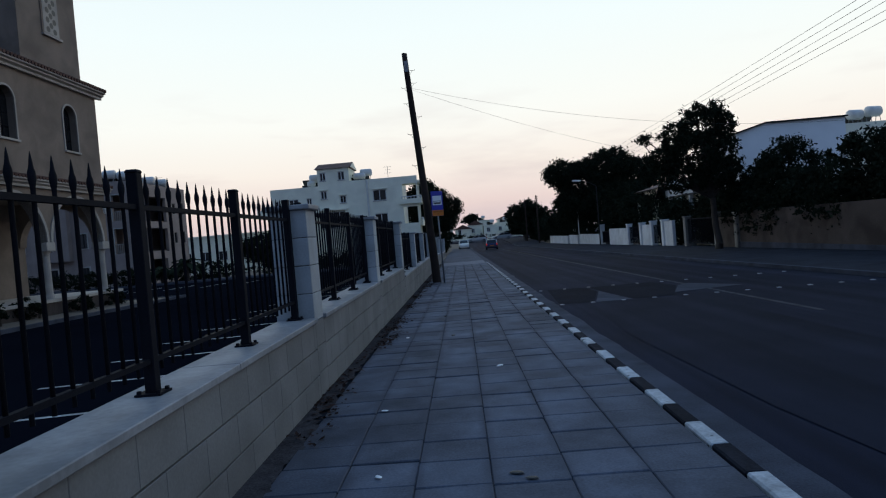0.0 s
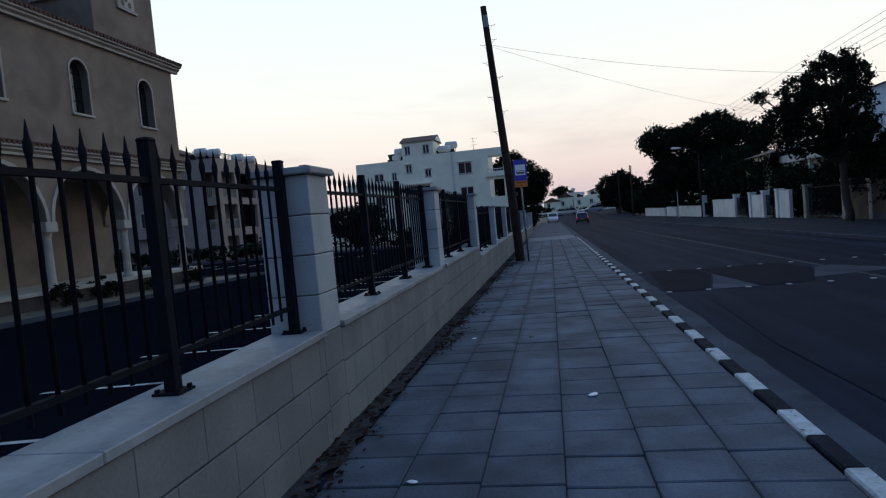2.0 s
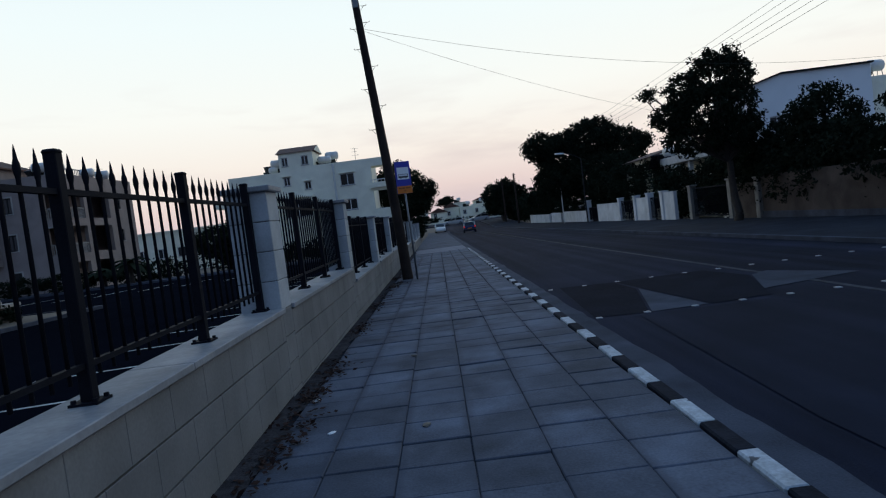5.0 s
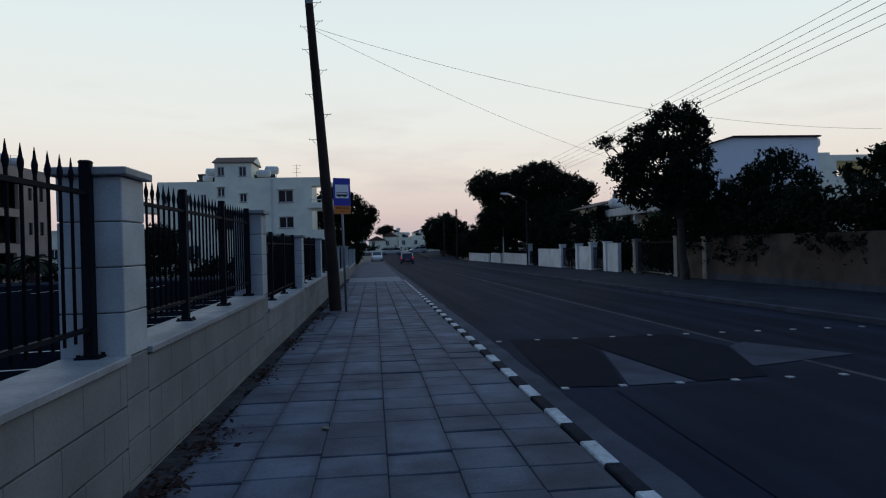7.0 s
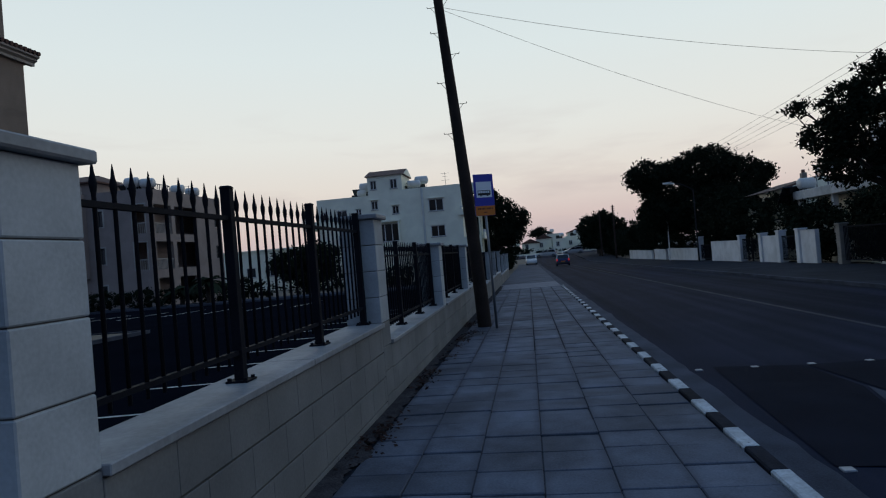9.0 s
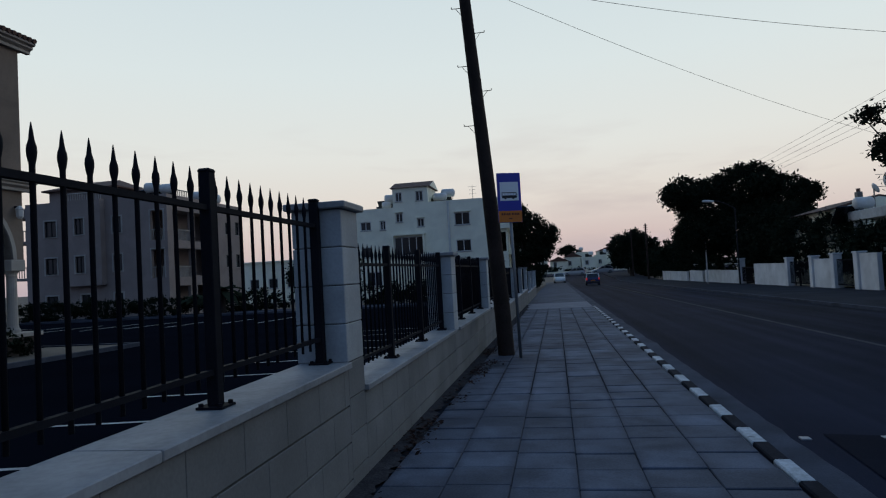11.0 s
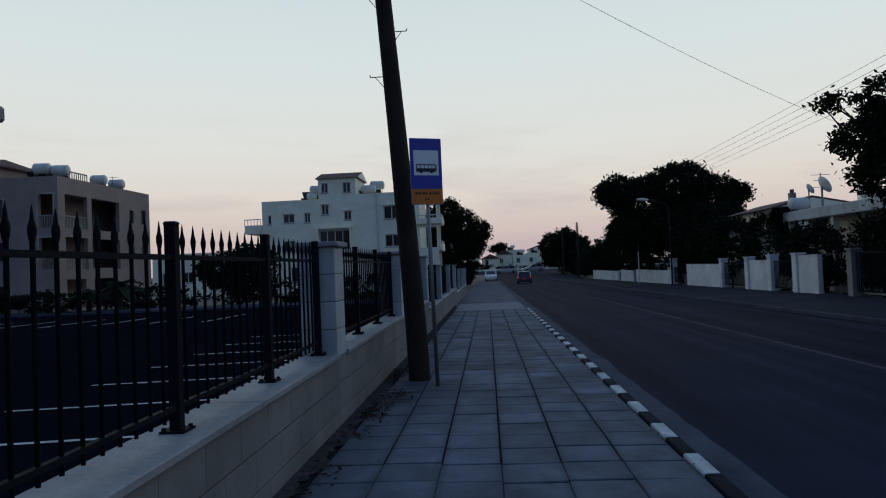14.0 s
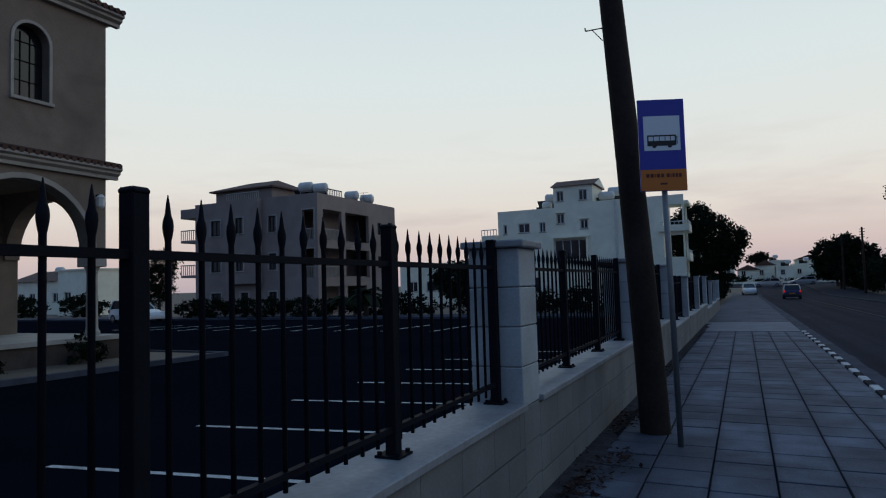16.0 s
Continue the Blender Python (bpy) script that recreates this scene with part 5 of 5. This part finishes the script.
def palm(x, y, h, seed):
    rng = np.random.default_rng(seed)
    t = thing("palm_tree", "small palm with drooping fronds by the car park", "palm tree", "palms behind the car park", at=(x, y, slope(y)))
    part("trunk", lathe([(0.2, -0.2), (0.17, 0.3), (0.15, h * 0.6), (0.16, h)], 9), M_BARK, t)
    for k in range(16):
        a = 2 * math.pi * k / 16 + rng.uniform(-0.15, 0.15)
        up = rng.uniform(0.25, 1.1)
        bm = bmesh.new()
        last = None
        for j in range(8):
            f = j / 7
            rad, z = 1.5 * f, h + up * f - 1.2 * f * f * (0.6 + 0.5 * (1.1 - up))
            c = Vector((rad * math.cos(a), rad * math.sin(a), z))
            side = Vector((-math.sin(a), math.cos(a), 0)) * (0.30 * math.sin(math.pi * (0.12 + 0.88 * f)) + 0.01)
            cur = (bm.verts.new(c - side - Vector((0, 0, 0.1 * f))), bm.verts.new(c + Vector((0, 0, 0.03))), bm.verts.new(c + side - Vector((0, 0, 0.1 * f))))
            if last and j % 1 == 0:
                bm.faces.new((last[0], last[1], cur[1], cur[0]))
                bm.faces.new((last[1], last[2], cur[2], cur[1]))
            last = cur
        part("frond", bm, M_LEAF_OLIVE, t)


palm(-23.2, 57.6, 1.5, 5)
palm(-25.5, 58.0, 1.0, 6)
palm(-50.8, 66, 5.6, 7)
tree("dark garden tree beyond the church", -55.5, 69, [(0, 0, 3.4, 1.8, 1.6, 1.8), (0.6, 0, 5.2, 1.4, 1.4, 1.5), (-0.8, 0, 2.2, 1.8, 1.5, 1.4)], 7000, 0.13, 51, 0.18, 1.6)
hedge("dark garden shrubs before the houses beyond the church", -72, 68, [(-12, 0, 1.3, 3.2, 1.2, 1.6), (-4, 0, 0.9, 3.4, 1.2, 1.1), (6, 0, 1.0, 4.0, 1.2, 1.2)], 9000, 0.16, 52)

# low white buildings between the two blocks of flats and beyond the church
for x0, x1, y0, h, lab in ((-41, -27.5, 95, 4.0, "long low white building with a parapet"), (-98, -84, 80, 3.6, "pale bungalow with a tiled roof"), (-80.5, -73.5, 75, 4.6, "pale blue-white house seen past the church")):
    t = thing("house", lab, "house")
    w = [(x0 + 1.2 + 2.6 * k, x0 + 2.5 + 2.6 * k, 0.6, 1.9) for k in range(int((x1 - x0 - 2) / 2.6))]
    part("wall", pierced(x0, x1, -1.4, h, w, "y", y0, y0 + 0.3), M_FLATS_WHITE, t)
    part("wall", bx(x0, x0 + 0.3, y0 + 0.3, y0 + 8, -1.4, h), M_FLATS_WHITE, t)
    part("wall", bx(x1 - 0.3, x1, y0 + 0.3, y0 + 8, -1.4, h), M_FLATS_WHITE, t)
    if h > 3.9:
        part("roof", bx(x0 - 0.2, x1 + 0.2, y0 - 0.2, y0 + 8, h, h + 0.2), M_FLATS_WHITE, t)
    else:
        part("roof", prism([(y0 - 0.5, h), (y0 + 4, h + 1.6), (y0 + 8.5, h)], "x", x0 - 0.4, x1 + 0.4), M_ROOFTILE, t)
        water_tank(t, (x0 + x1) / 2, y0 + 2.5, h + 0.6, 0.5, 1.1, 0.3)
    for u in w:
        window(t, u[0], u[1], u[2], u[3], "y", y0, -1, 1, w=0.08)

# far houses where the street climbs again
rng = np.random.default_rng(4)
for x, y, w, h, roof in ((-3.4, 176, 3.2, 3.9, 0), (1.0, 180, 4.4, 2.5, 1), (4.6, 186, 4.0, 3.4, 1), (8.6, 183, 3.6, 2.9, 0), (12.6, 188, 4.4, 3.3, 0), (17.5, 181, 4.2, 2.6, 1), (-10, 190, 6.0, 3.6, 1), (7.0, 204, 7.0, 4.3, 0), (24, 190, 6, 3.4, 0), (15.5, 210, 6, 4.5, 1), (-18, 200, 8, 4.2, 0)):
    t = thing("house", "small white house far up the street", "house", "far houses")
    z = slope(y)
    wn_ = [(x - w / 2 + 0.8 + 1.8 * k, x - w / 2 + 1.7 + 1.8 * k, z + 1.2, z + 2.4) for k in range(int((w - 1) / 1.8))]
    part("wall", pierced(x - w / 2, x + w / 2, z - 1, z + h, wn_, "y", y, y + 0.3), M_FLATS_WHITE, t)
    for xx in (x - w / 2, x + w / 2 - 0.3):
        part("wall", bx(xx, xx + 0.3, y + 0.3, y + 8, z - 1, z + h), M_FLATS_WHITE, t)
    for u in wn_:
        window(t, u[0], u[1], u[2], u[3], "y", y, -1, 1, w=0.1)
    if roof:
        part("roof", prism([(x - w / 2 - 0.4, z + h), (x, z + h + 1.2), (x + w / 2 + 0.4, z + h)], "y", y - 0.3, y + 8), M_ROOFTILE, t)
    else:
        part("roof", bx(x - w / 2 - 0.1, x + w / 2 + 0.1, y - 0.1, y + 8, z + h, z + h + 0.25), M_FLATS_WHITE, t)
        water_tank(t, x + 0.6, y + 1.2, z + h + 0.2, 0.45, 1.1, 0.4)
tree("round dark tree above the far houses", 3.2, 198, [(0, 0, 4.9, 2.2, 2, 1.2), (1.0, 0, 5.6, 1.6, 2, 0.9)], 3000, 0.26, 31, 0.22, 3.6, clump=0.5)
tree("dark street tree at the far bend", 13.5, 140, [(-1.2, 0, 3.6, 2.0, 2, 1.8), (1.4, 0, 4.2, 2.2, 2, 2.0), (3.6, 0, 3.4, 2.0, 2, 1.8)], 7000, 0.22, 54, 0.22, 1.8, clump=0.5)
hedge("dark garden shrubs beyond the last white wall", 15.8, 122, [(0, -14, 1.6, 1.6, 5, 1.9), (-0.4, -4, 2.0, 1.8, 6, 2.2), (0, 8, 1.8, 1.8, 6, 2.1), (0.5, 20, 1.8, 1.8, 6, 2.0)], 14000, 0.2, 55, clump=0.5)
hedge("dark bank of shrubs across the far road", 0, 168.5, [(-10, 0, 1.2, 9, 1.5, 1.5), (-2.5, 0, 0.9, 4, 1.5, 1.3), (6, 0, 0.2, 5, 1.5, 0.5), (15, 0, 0.5, 5, 1.5, 0.9), (26, 0, 1.4, 8, 1.5, 1.8)], 11000, 0.24, 32, clump=0.5)
b = bmesh.new()
bx(-20, 40, 167, 167.3, slope(167) - 0.5, slope(167) + 0.25, b)
tagged(part("retaining_wall", b, M_FLATS_WHITE), "pale low wall along the far side road", "wall", kind="structure")


# ---- vehicles ----
def car(name, label, at, turn, body_mat, lights, roof_mat=None, L=3.9, W=1.68, H=1.48, plate=None):
    """A small hatchback: shell lofted from sections, cabin of glass, wheels with rims, lamps, mirrors and plate. Its tail is at -y."""
    t = thing(name, label, "car", at=at, turn=turn)
    hw, hl = W / 2, L / 2
    prof = [(-hl, 0.42), (-hl + 0.02, 0.75), (-hl + 0.10, 0.96), (-hl + 0.7, 0.99), (0.35, 0.97), (hl - 0.95, 0.90), (hl - 0.25, 0.72), (hl, 0.52), (hl, 0.30)]
    bm = bmesh.new()
    rows = []
    for y, z in prof:
        taper = 1 - 0.10 * max(0, abs(y) - hl + 0.5) / 0.5
        rows.append([bm.verts.new((sx * hw * taper * k, y, zz)) for sx, k, zz in ((-1, 0.96, 0.24), (-1, 1.0, min(z, 0.55)), (-1, 0.95, z - 0.02), (-1, 0.8, z), (1, 0.8, z), (1, 0.95, z - 0.02), (1, 1.0, min(z, 0.55)), (1, 0.96, 0.24))])
    for p, q in zip(rows, rows[1:]):
        for k in range(8):
            bm.faces.new((p[k], p[(k + 1) % 8], q[(k + 1) % 8], q[k]))
    bm.faces.new(rows[0])
    bm.faces.new(rows[-1][::-1])
    part("body", bm, body_mat, t, smooth=False)
    cab = [(-hl + 0.12, 0.95, 0.74), (-hl + 0.42, H - 0.10, 0.66), (-hl + 0.62, H - 0.04, 0.64), (0.1, H - 0.05, 0.64), (0.95, 0.95, 0.74)]
    bm = bmesh.new()
    rows = [[bm.verts.new((sx * w_ * W / 1.68, y, zz)) for sx, zz in ((-1, 0.93), (-1, z), (1, z), (1, 0.93))] for y, z, w_ in cab]
    for p, q in zip(rows, rows[1:]):
        for k in range(4):
            bm.faces.new((p[k], p[(k + 1) % 4], q[(k + 1) % 4], q[k]))
    bm.faces.new(rows[0])
    bm.faces.new(rows[-1][::-1])
    cabin = part("cabin", bm, M_CARGLASS, t, "dark car windows")
    bm = bx(-0.65 * W / 1.68, 0.65 * W / 1.68, -hl + 0.42, 0.16, H - 0.07, H, bevel=0.03)
    part("roof", bm, roof_mat or body_mat, cabin)
    for sx in (-1, 1):
        for (y0, z0, w0), (y1, z1, w1) in (((-hl + 0.12, 0.95, 0.75), (-hl + 0.45, H - 0.07, 0.67)), ((-0.45, 0.95, 0.75), (-0.45, H - 0.06, 0.65)), ((0.95, 0.95, 0.75), (0.12, H - 0.06, 0.65))):
            part("window_pillar", tube((sx * w0 * W / 1.68, y0, z0), (sx * w1 * W / 1.68, y1, z1), 0.05, n=6), roof_mat or body_mat, cabin)
        part("mirror", bx(sx * (hw + 0.02), sx * (hw + 0.17), 0.66, 0.76, 0.93, 1.07, bevel=0.02), M_BLACK, t)
        part("tail_light", bx(sx * (hw - 0.20), sx * (hw - 0.04), -hl - 0.01, -hl + 0.15, 0.70, 0.93, bevel=0.02), lights, t, "red tail light")
        part("headlight", bx(sx * (hw - 0.38), sx * (hw - 0.10), hl - 0.25, hl - 0.06, 0.58, 0.74, bevel=0.03), M_SIGN_WHITE, t)
        for y in (-hl + 0.68, hl - 0.72):
            wh = part("wheel", tube((sx * (hw - 0.19), y, 0.30), (sx * (hw + 0.005), y, 0.30), 0.30, n=20), M_RUBBER, t)
            part("rim", tube((sx * (hw - 0.05), y, 0.30), (sx * (hw + 0.012), y, 0.30), 0.19, 0.17, n=10), M_STEEL, wh)
    part("bumper", bx(-hw * 0.9, hw * 0.9, -hl - 0.05, -hl + 0.1, 0.30, 0.52, bevel=0.04), M_BLACK if roof_mat else body_mat, t)
    part("bumper", bx(-hw * 0.9, hw * 0.9, hl - 0.12, hl + 0.04, 0.26, 0.48, bevel=0.04), M_BLACK if roof_mat else body_mat, t)
    part("number_plate", bx(-0.26, 0.26, -hl - 0.02, -hl + 0.02, 0.56, 0.67), plate or M_SIGN_WHITE, t)
    return t


M_CAR_BLUE = plain("blue_car_paint", (0.008, 0.013, 0.085), 0.25)
M_CAR_SILVER = plain("silver_car_paint", (0.42, 0.43, 0.45), 0.3, 0.4)
M_CAR_WHITE = plain("white_car_paint", (0.62, 0.63, 0.63), 0.3)
M_TAIL_LIT = plain("lit_tail_light", (0.9, 0.03, 0.02), 0.3, 0, 0.35)
M_TAIL = plain("red_tail_lens", (0.25, 0.012, 0.01), 0.3)
car("car", "small blue hatchback with lit tail lights on the road", (4.45, 97, slope(97) - 0.13), -1.5, M_CAR_BLUE, M_TAIL_LIT, M_CAR_WHITE, plate=M_SIGN_ORANGE)
car("car", "white saloon parked half on the pavement, facing back", (0.55, 114.5, slope(114.5) - 0.02), 182, M_CAR_WHITE, M_TAIL, L=4.3)
car("car", "silver car parked across the end of the street", (3.8, 146, slope(146) - 0.13), 82, M_CAR_SILVER, M_TAIL, L=4.3)
car("car", "pale car parked at the far junction", (9.5, 152, slope(152) - 0.126), 97, M_CAR_SILVER, M_TAIL, L=4.4)
car("car", "white car parked on the asphalt beyond the church", (-40.0, 53.4, slope(53.4) - 0.14), 262, M_CAR_WHITE, M_TAIL, L=4.5, W=1.8, H=1.62)

# ---- street lamp, poles and wires ----
lamp = thing("street_lamp", "grey street lamp with a cobra head, unlit", "street lamp", at=(13.4, 66, slope(66)))
bm = tube((0, 0, -0.2), (0, 0, 5.6), 0.07, 0.045, 10)
pts = [Vector((-1.5 * f, 0, 5.6 + 0.65 * math.sin(f * math.pi / 2))) for f in (0, 0.25, 0.5, 0.75, 1.0)]
for p, q in zip(pts, pts[1:]):
    tube(p, q, 0.04, 0.032, 8, bm)
part("pole", bm, M_DULL_STEEL, lamp)
bm = lathe([(0.02, -0.42), (0.11, -0.36), (0.15, -0.1), (0.14, 0.2), (0.06, 0.42), (0.03, 0.46)], 10)
bmesh.ops.transform(bm, matrix=Matrix.Translation((-1.85, 0, 6.27)) @ Matrix.Rotation(radians(94), 4, "Y") @ Matrix.Diagonal((0.6, 1, 1, 1)), verts=bm.verts)
part("lamp_head", bm, M_TANK, lamp)
wood_posts = []
for x, y, h, lab in ((13.2, 112, 8.0, "far wooden power pole with crossarms"), (12.6, 125, 7.6, "far wooden power pole with crossarms"), (12.6, -8, 8.9, "wooden power pole with crossarms"), (19.5, 79.5, 11.0, "wooden power pole behind a dark tree")):
    t = thing("power_pole", lab, "pole", "power poles", at=(x, y, slope(y)))
    part("shaft", tube((0, 0, -0.3), (0, 0, h), 0.15, 0.10, 10), M_WOOD, t)
    for j in range(4):
        arm = part("insulator_arm", bx(-0.28, 0.28, -0.05, 0.05, h - 0.3 - 0.32 * j, h - 0.22 - 0.32 * j), M_WOOD, t)
thin = thing("sign_post", "thin pale post before a dark tree", "post", at=(12.9, 74, slope(74)))
part("post", tube((0, 0, -0.1), (0.02, 0, 3.6), 0.05, n=8), M_TANK, thin)
part("collar", tube((0, 0, 3.5), (0, 0, 3.7), 0.08, n=8), M_STEEL, thin)


def wire(label, p, q, sag, r=0.012):
    cu = bpy.data.curves.new("wire", "CURVE")
    cu.dimensions, cu.bevel_depth, cu.bevel_resolution = "3D", r, 1
    sp = cu.splines.new("POLY")
    n = 24
    sp.points.add(n)
    p, q = Vector(p), Vector(q)
    for j in range(n + 1):
        f = j / n
        c = p.lerp(q, f)
        sp.points[j].co = (c.x, c.y, c.z - 4 * sag * f * (1 - f), 1)
    cu.materials.append(M_CABLE)
    tagged(new("overhead_wire", cu), label, "wire", "overhead wires")


for j in range(5):
    wire("black overhead power line along the street", (12.85 - 0.16 * j, -8, 8.35 - 0.3 * j), (18.7 + 0.42 * j, 79.5, 9.9 - 0.24 * j), 0.25, 0.009)
TOP = Vector((-0.94, POLE_Y + 0.1, PZ)) + LEAN
wire("thin black cable crossing the road from a pole", TOP + Vector((0.1, 0, -1.25)), (15.8, 29.2, 4.55), 0.62, 0.0042)
wire("thin black cable crossing the road from a pole", TOP + Vector((0.1, 0, -1.3)), (12.6, 38.3, 4.3), 0.32, 0.004)

# ---- kerb, studs, paving slabs and litter ----
kerb = thing("kerb", "kerb stones painted alternately white and black", "kerb", kind="structure")
KW = shared(bx(0, 0.125, 0.004, 0.496, -0.16, 0.0, bevel=0.012), "kerb_stone", M_KERB_WHITE)
KB = shared(bx(0, 0.125, 0.004, 0.496, -0.16, 0.0, bevel=0.012), "kerb_stone", M_KERB_BLACK)
for j in range(79):
    y = 3.87 + 0.5 * j
    piece("kerb_stone", KB if j % 2 else KW, kerb, (KERB_X + 0.006, y, slope(y + 0.25) + 0.002))
tagged(strip("kerb_back", 1.506, 1.631, -60, 3.86, -0.01, M_KERB_BLACK, 0.16), "dark painted kerb", "kerb", kind="structure")
tagged(strip("kerb_far", 1.506, 1.631, 43.4, 118, -0.02, M_GUTTER, 0.16), "pale kerb beside the far pavement", "kerb", kind="structure")
tagged(strip("kerb_opposite", 9.13, 9.27, -60, 118, -0.025, M_GUTTER, 0.2), "grey kerb across the road", "kerb", kind="structure")
for j in range(11):
    for y in (17.68, 21.45):
        x = 2.1 + 0.66 * j
        t = thing("road_stud", "small square white metal road stud", "road stud", "studs of the pedestrian crossing", at=(x, y, slope(y) - 0.127))
        part("stud", bx(-0.042, 0.042, -0.042, 0.042, -0.01, 0.010, bevel=0.005), M_STUD, t)

paving = thing("paving", "square grey concrete paving slabs, slightly uneven", "pavement", kind="structure")
TX, TY = 0.46, 0.437
JX = [1.48 - TX * k for k in range(7)]
SLAB = shared(bx(0.0015, TX - 0.0015, 0.007, TY - 0.007, -0.05, 0.0, bevel=0.007), "slab", M_PAVER)
rng = np.random.default_rng(8)
rest_v, rest_f = [], []
OFFSET = [0.0, 0.06, -0.04, 0.02, 0.16, 0.10, -0.08]
for r in range(-3, 100):
    y = 3.98 + TY * r
    if y + TY > 43.3:
        break
    for c, x1 in enumerate(JX):
        y = 3.98 + TY * r + OFFSET[c] * TY
        x0 = max(x1 - TX, WALL_X + 0.05)
        dz, tx, ty = rng.normal() * 0.0022, rng.normal() * 0.3, rng.normal() * 0.45
        if x1 - x0 < 0.3:
            continue
        if 4.6 < y < 23.0:
            ob = piece("slab", SLAB, paving, (x0, y, slope(y) + dz))
            ob.rotation_euler = (math.atan(-0.0105) + radians(ty), radians(tx), 0)
        else:
            k = len(rest_v)
            z = slope(y) + dz
            for zz, g in ((z - 0.05, 0.008), (z - 0.004, 0.008), (z, 0.014)):
                rest_v += [(x0 + g, y + g, zz), (x0 + TX - g, y + g, zz), (x0 + TX - g, y + TY - g, zz - 0.0046), (x0 + g, y + TY - g, zz - 0.0046)]
            for lo in (0, 4):
                rest_f += [(k + lo + q, k + lo + (q + 1) % 4, k + lo + 4 + (q + 1) % 4, k + lo + 4 + q) for q in range(4)]
            rest_f.append((k + 8, k + 9, k + 10, k + 11))
me = bpy.data.meshes.new("far_slabs")
me.from_pydata(rest_v, [], rest_f)
me.materials.append(M_PAVER)
ob = tagged(new("far_slabs", me), kind="stuff")
ob.parent = paving
b = bmesh.new()
foot = [(y, -1.29 + 0.12 * noise.noise(Vector((0, y * 0.55, 9))) + 0.10 * noise.noise(Vector((0, y * 2.3, 4))) + 0.07 * noise.noise(Vector((0, y * 7.0, 2))) + 0.05 * noise.noise(Vector((0, y * 19.0, 1)))) for y in np.arange(-8, 47.2, 0.035)]
rows = [[b.verts.new((x, y, slope(y) + h)) for x, h in ((WALL_X - 0.015, 0.016), (WALL_X + 0.07, 0.011), (min(e, -1.3) - 0.02 if e < -1.3 else e - 0.06, 0.007), (e, -0.004))] for y, e in foot]
for p, q in zip(rows, rows[1:]):
    for j in range(3):
        b.faces.new((p[j], p[j + 1], q[j + 1], q[j]))
tagged(part("wall_foot", b, M_DIRT, smooth=True), "dark strip of dirt swept against the wall", "dirt", kind="structure")
# dry leaves and dust along the wall's foot, scraps of litter on the slabs
rng = np.random.default_rng(21)
v, f = [], []
HEAPS = [(13.3, -1.22, 130), (13.9, -1.12, 60), (14.8, -1.25, 120), (15.7, -1.15, 30), (18.6, -1.25, 40), (21.5, -1.28, 60), (25.2, -1.2, 120), (26.0, -1.1, 90), (27.6, -1.3, 60)]
for c in range(70 + len(HEAPS)):
    cy, cx = rng.uniform(6, 34), -1.40 + abs(rng.normal()) * 0.12
    count = int(rng.integers(6, 30))
    if c >= 70:
        cy, cx, count = HEAPS[c - 70]
    for _ in range(count):
        p = np.array([max(cx + rng.normal() * 0.07, -1.44), cy + rng.normal() * 0.22, 0])
        p[2] = slope(p[1]) + 0.006 + rng.random() * 0.012
        a, s_ = rng.uniform(0, 6.28), rng.uniform(0.012, 0.035)
        d, e = np.array([math.cos(a), math.sin(a), rng.normal() * 0.25]) * s_, np.array([-math.sin(a), math.cos(a), rng.normal() * 0.25]) * s_ * 0.6
        p[2] += 0.008
        k = len(v)
        v += [tuple(p - d), tuple(p + e), tuple(p + d), tuple(p - e)]
        f += [(k, k + 1, k + 2), (k, k + 2, k + 3)]
me = bpy.data.meshes.new("fallen_leaves")
me.from_pydata(v, [], f)
me.materials.append(M_DRY_LEAF)
tagged(new("fallen_leaves", me), "dry brown leaves gathered along the wall", "fallen leaves", kind="stuff")
for x, y, s_, m in ((0.35, 10.9, 0.05, M_SIGN_WHITE), (-0.75, 9.3, 0.035, M_SIGN_WHITE), (-0.6, 7.7, 0.03, M_SIGN_WHITE), (-0.38, 16.07, 0.05, M_BLACK), (0.25, 7.6, 0.045, M_BLACK), (0.33, 7.5, 0.04, M_BLACK), (-1.2, 14.6, 0.05, M_SIGN_WHITE), (-0.2, 13.5, 0.05, M_BLACK), (-0.9, 13.6, 0.04, M_SIGN_WHITE)):
    t = thing("litter", "scrap of pale paper on the paving" if m is M_SIGN_WHITE else "dark dropping on the paving", "litter", "litter on the paving", at=(x, y, slope(y) + 0.003), turn=37 * x + 20 * y)
    b = bmesh.new()
    bmesh.ops.create_icosphere(b, subdivisions=2, radius=1)
    for q in b.verts:
        k = 1 + 0.35 * noise.noise(q.co * 2 + Vector((x, y, 0)))
        q.co = Vector((q.co.x * s_ * k, q.co.y * s_ * 0.6 * k, (q.co.z * 0.5 + 0.4) * s_ * 0.35))
    part("scrap", b, m, t)
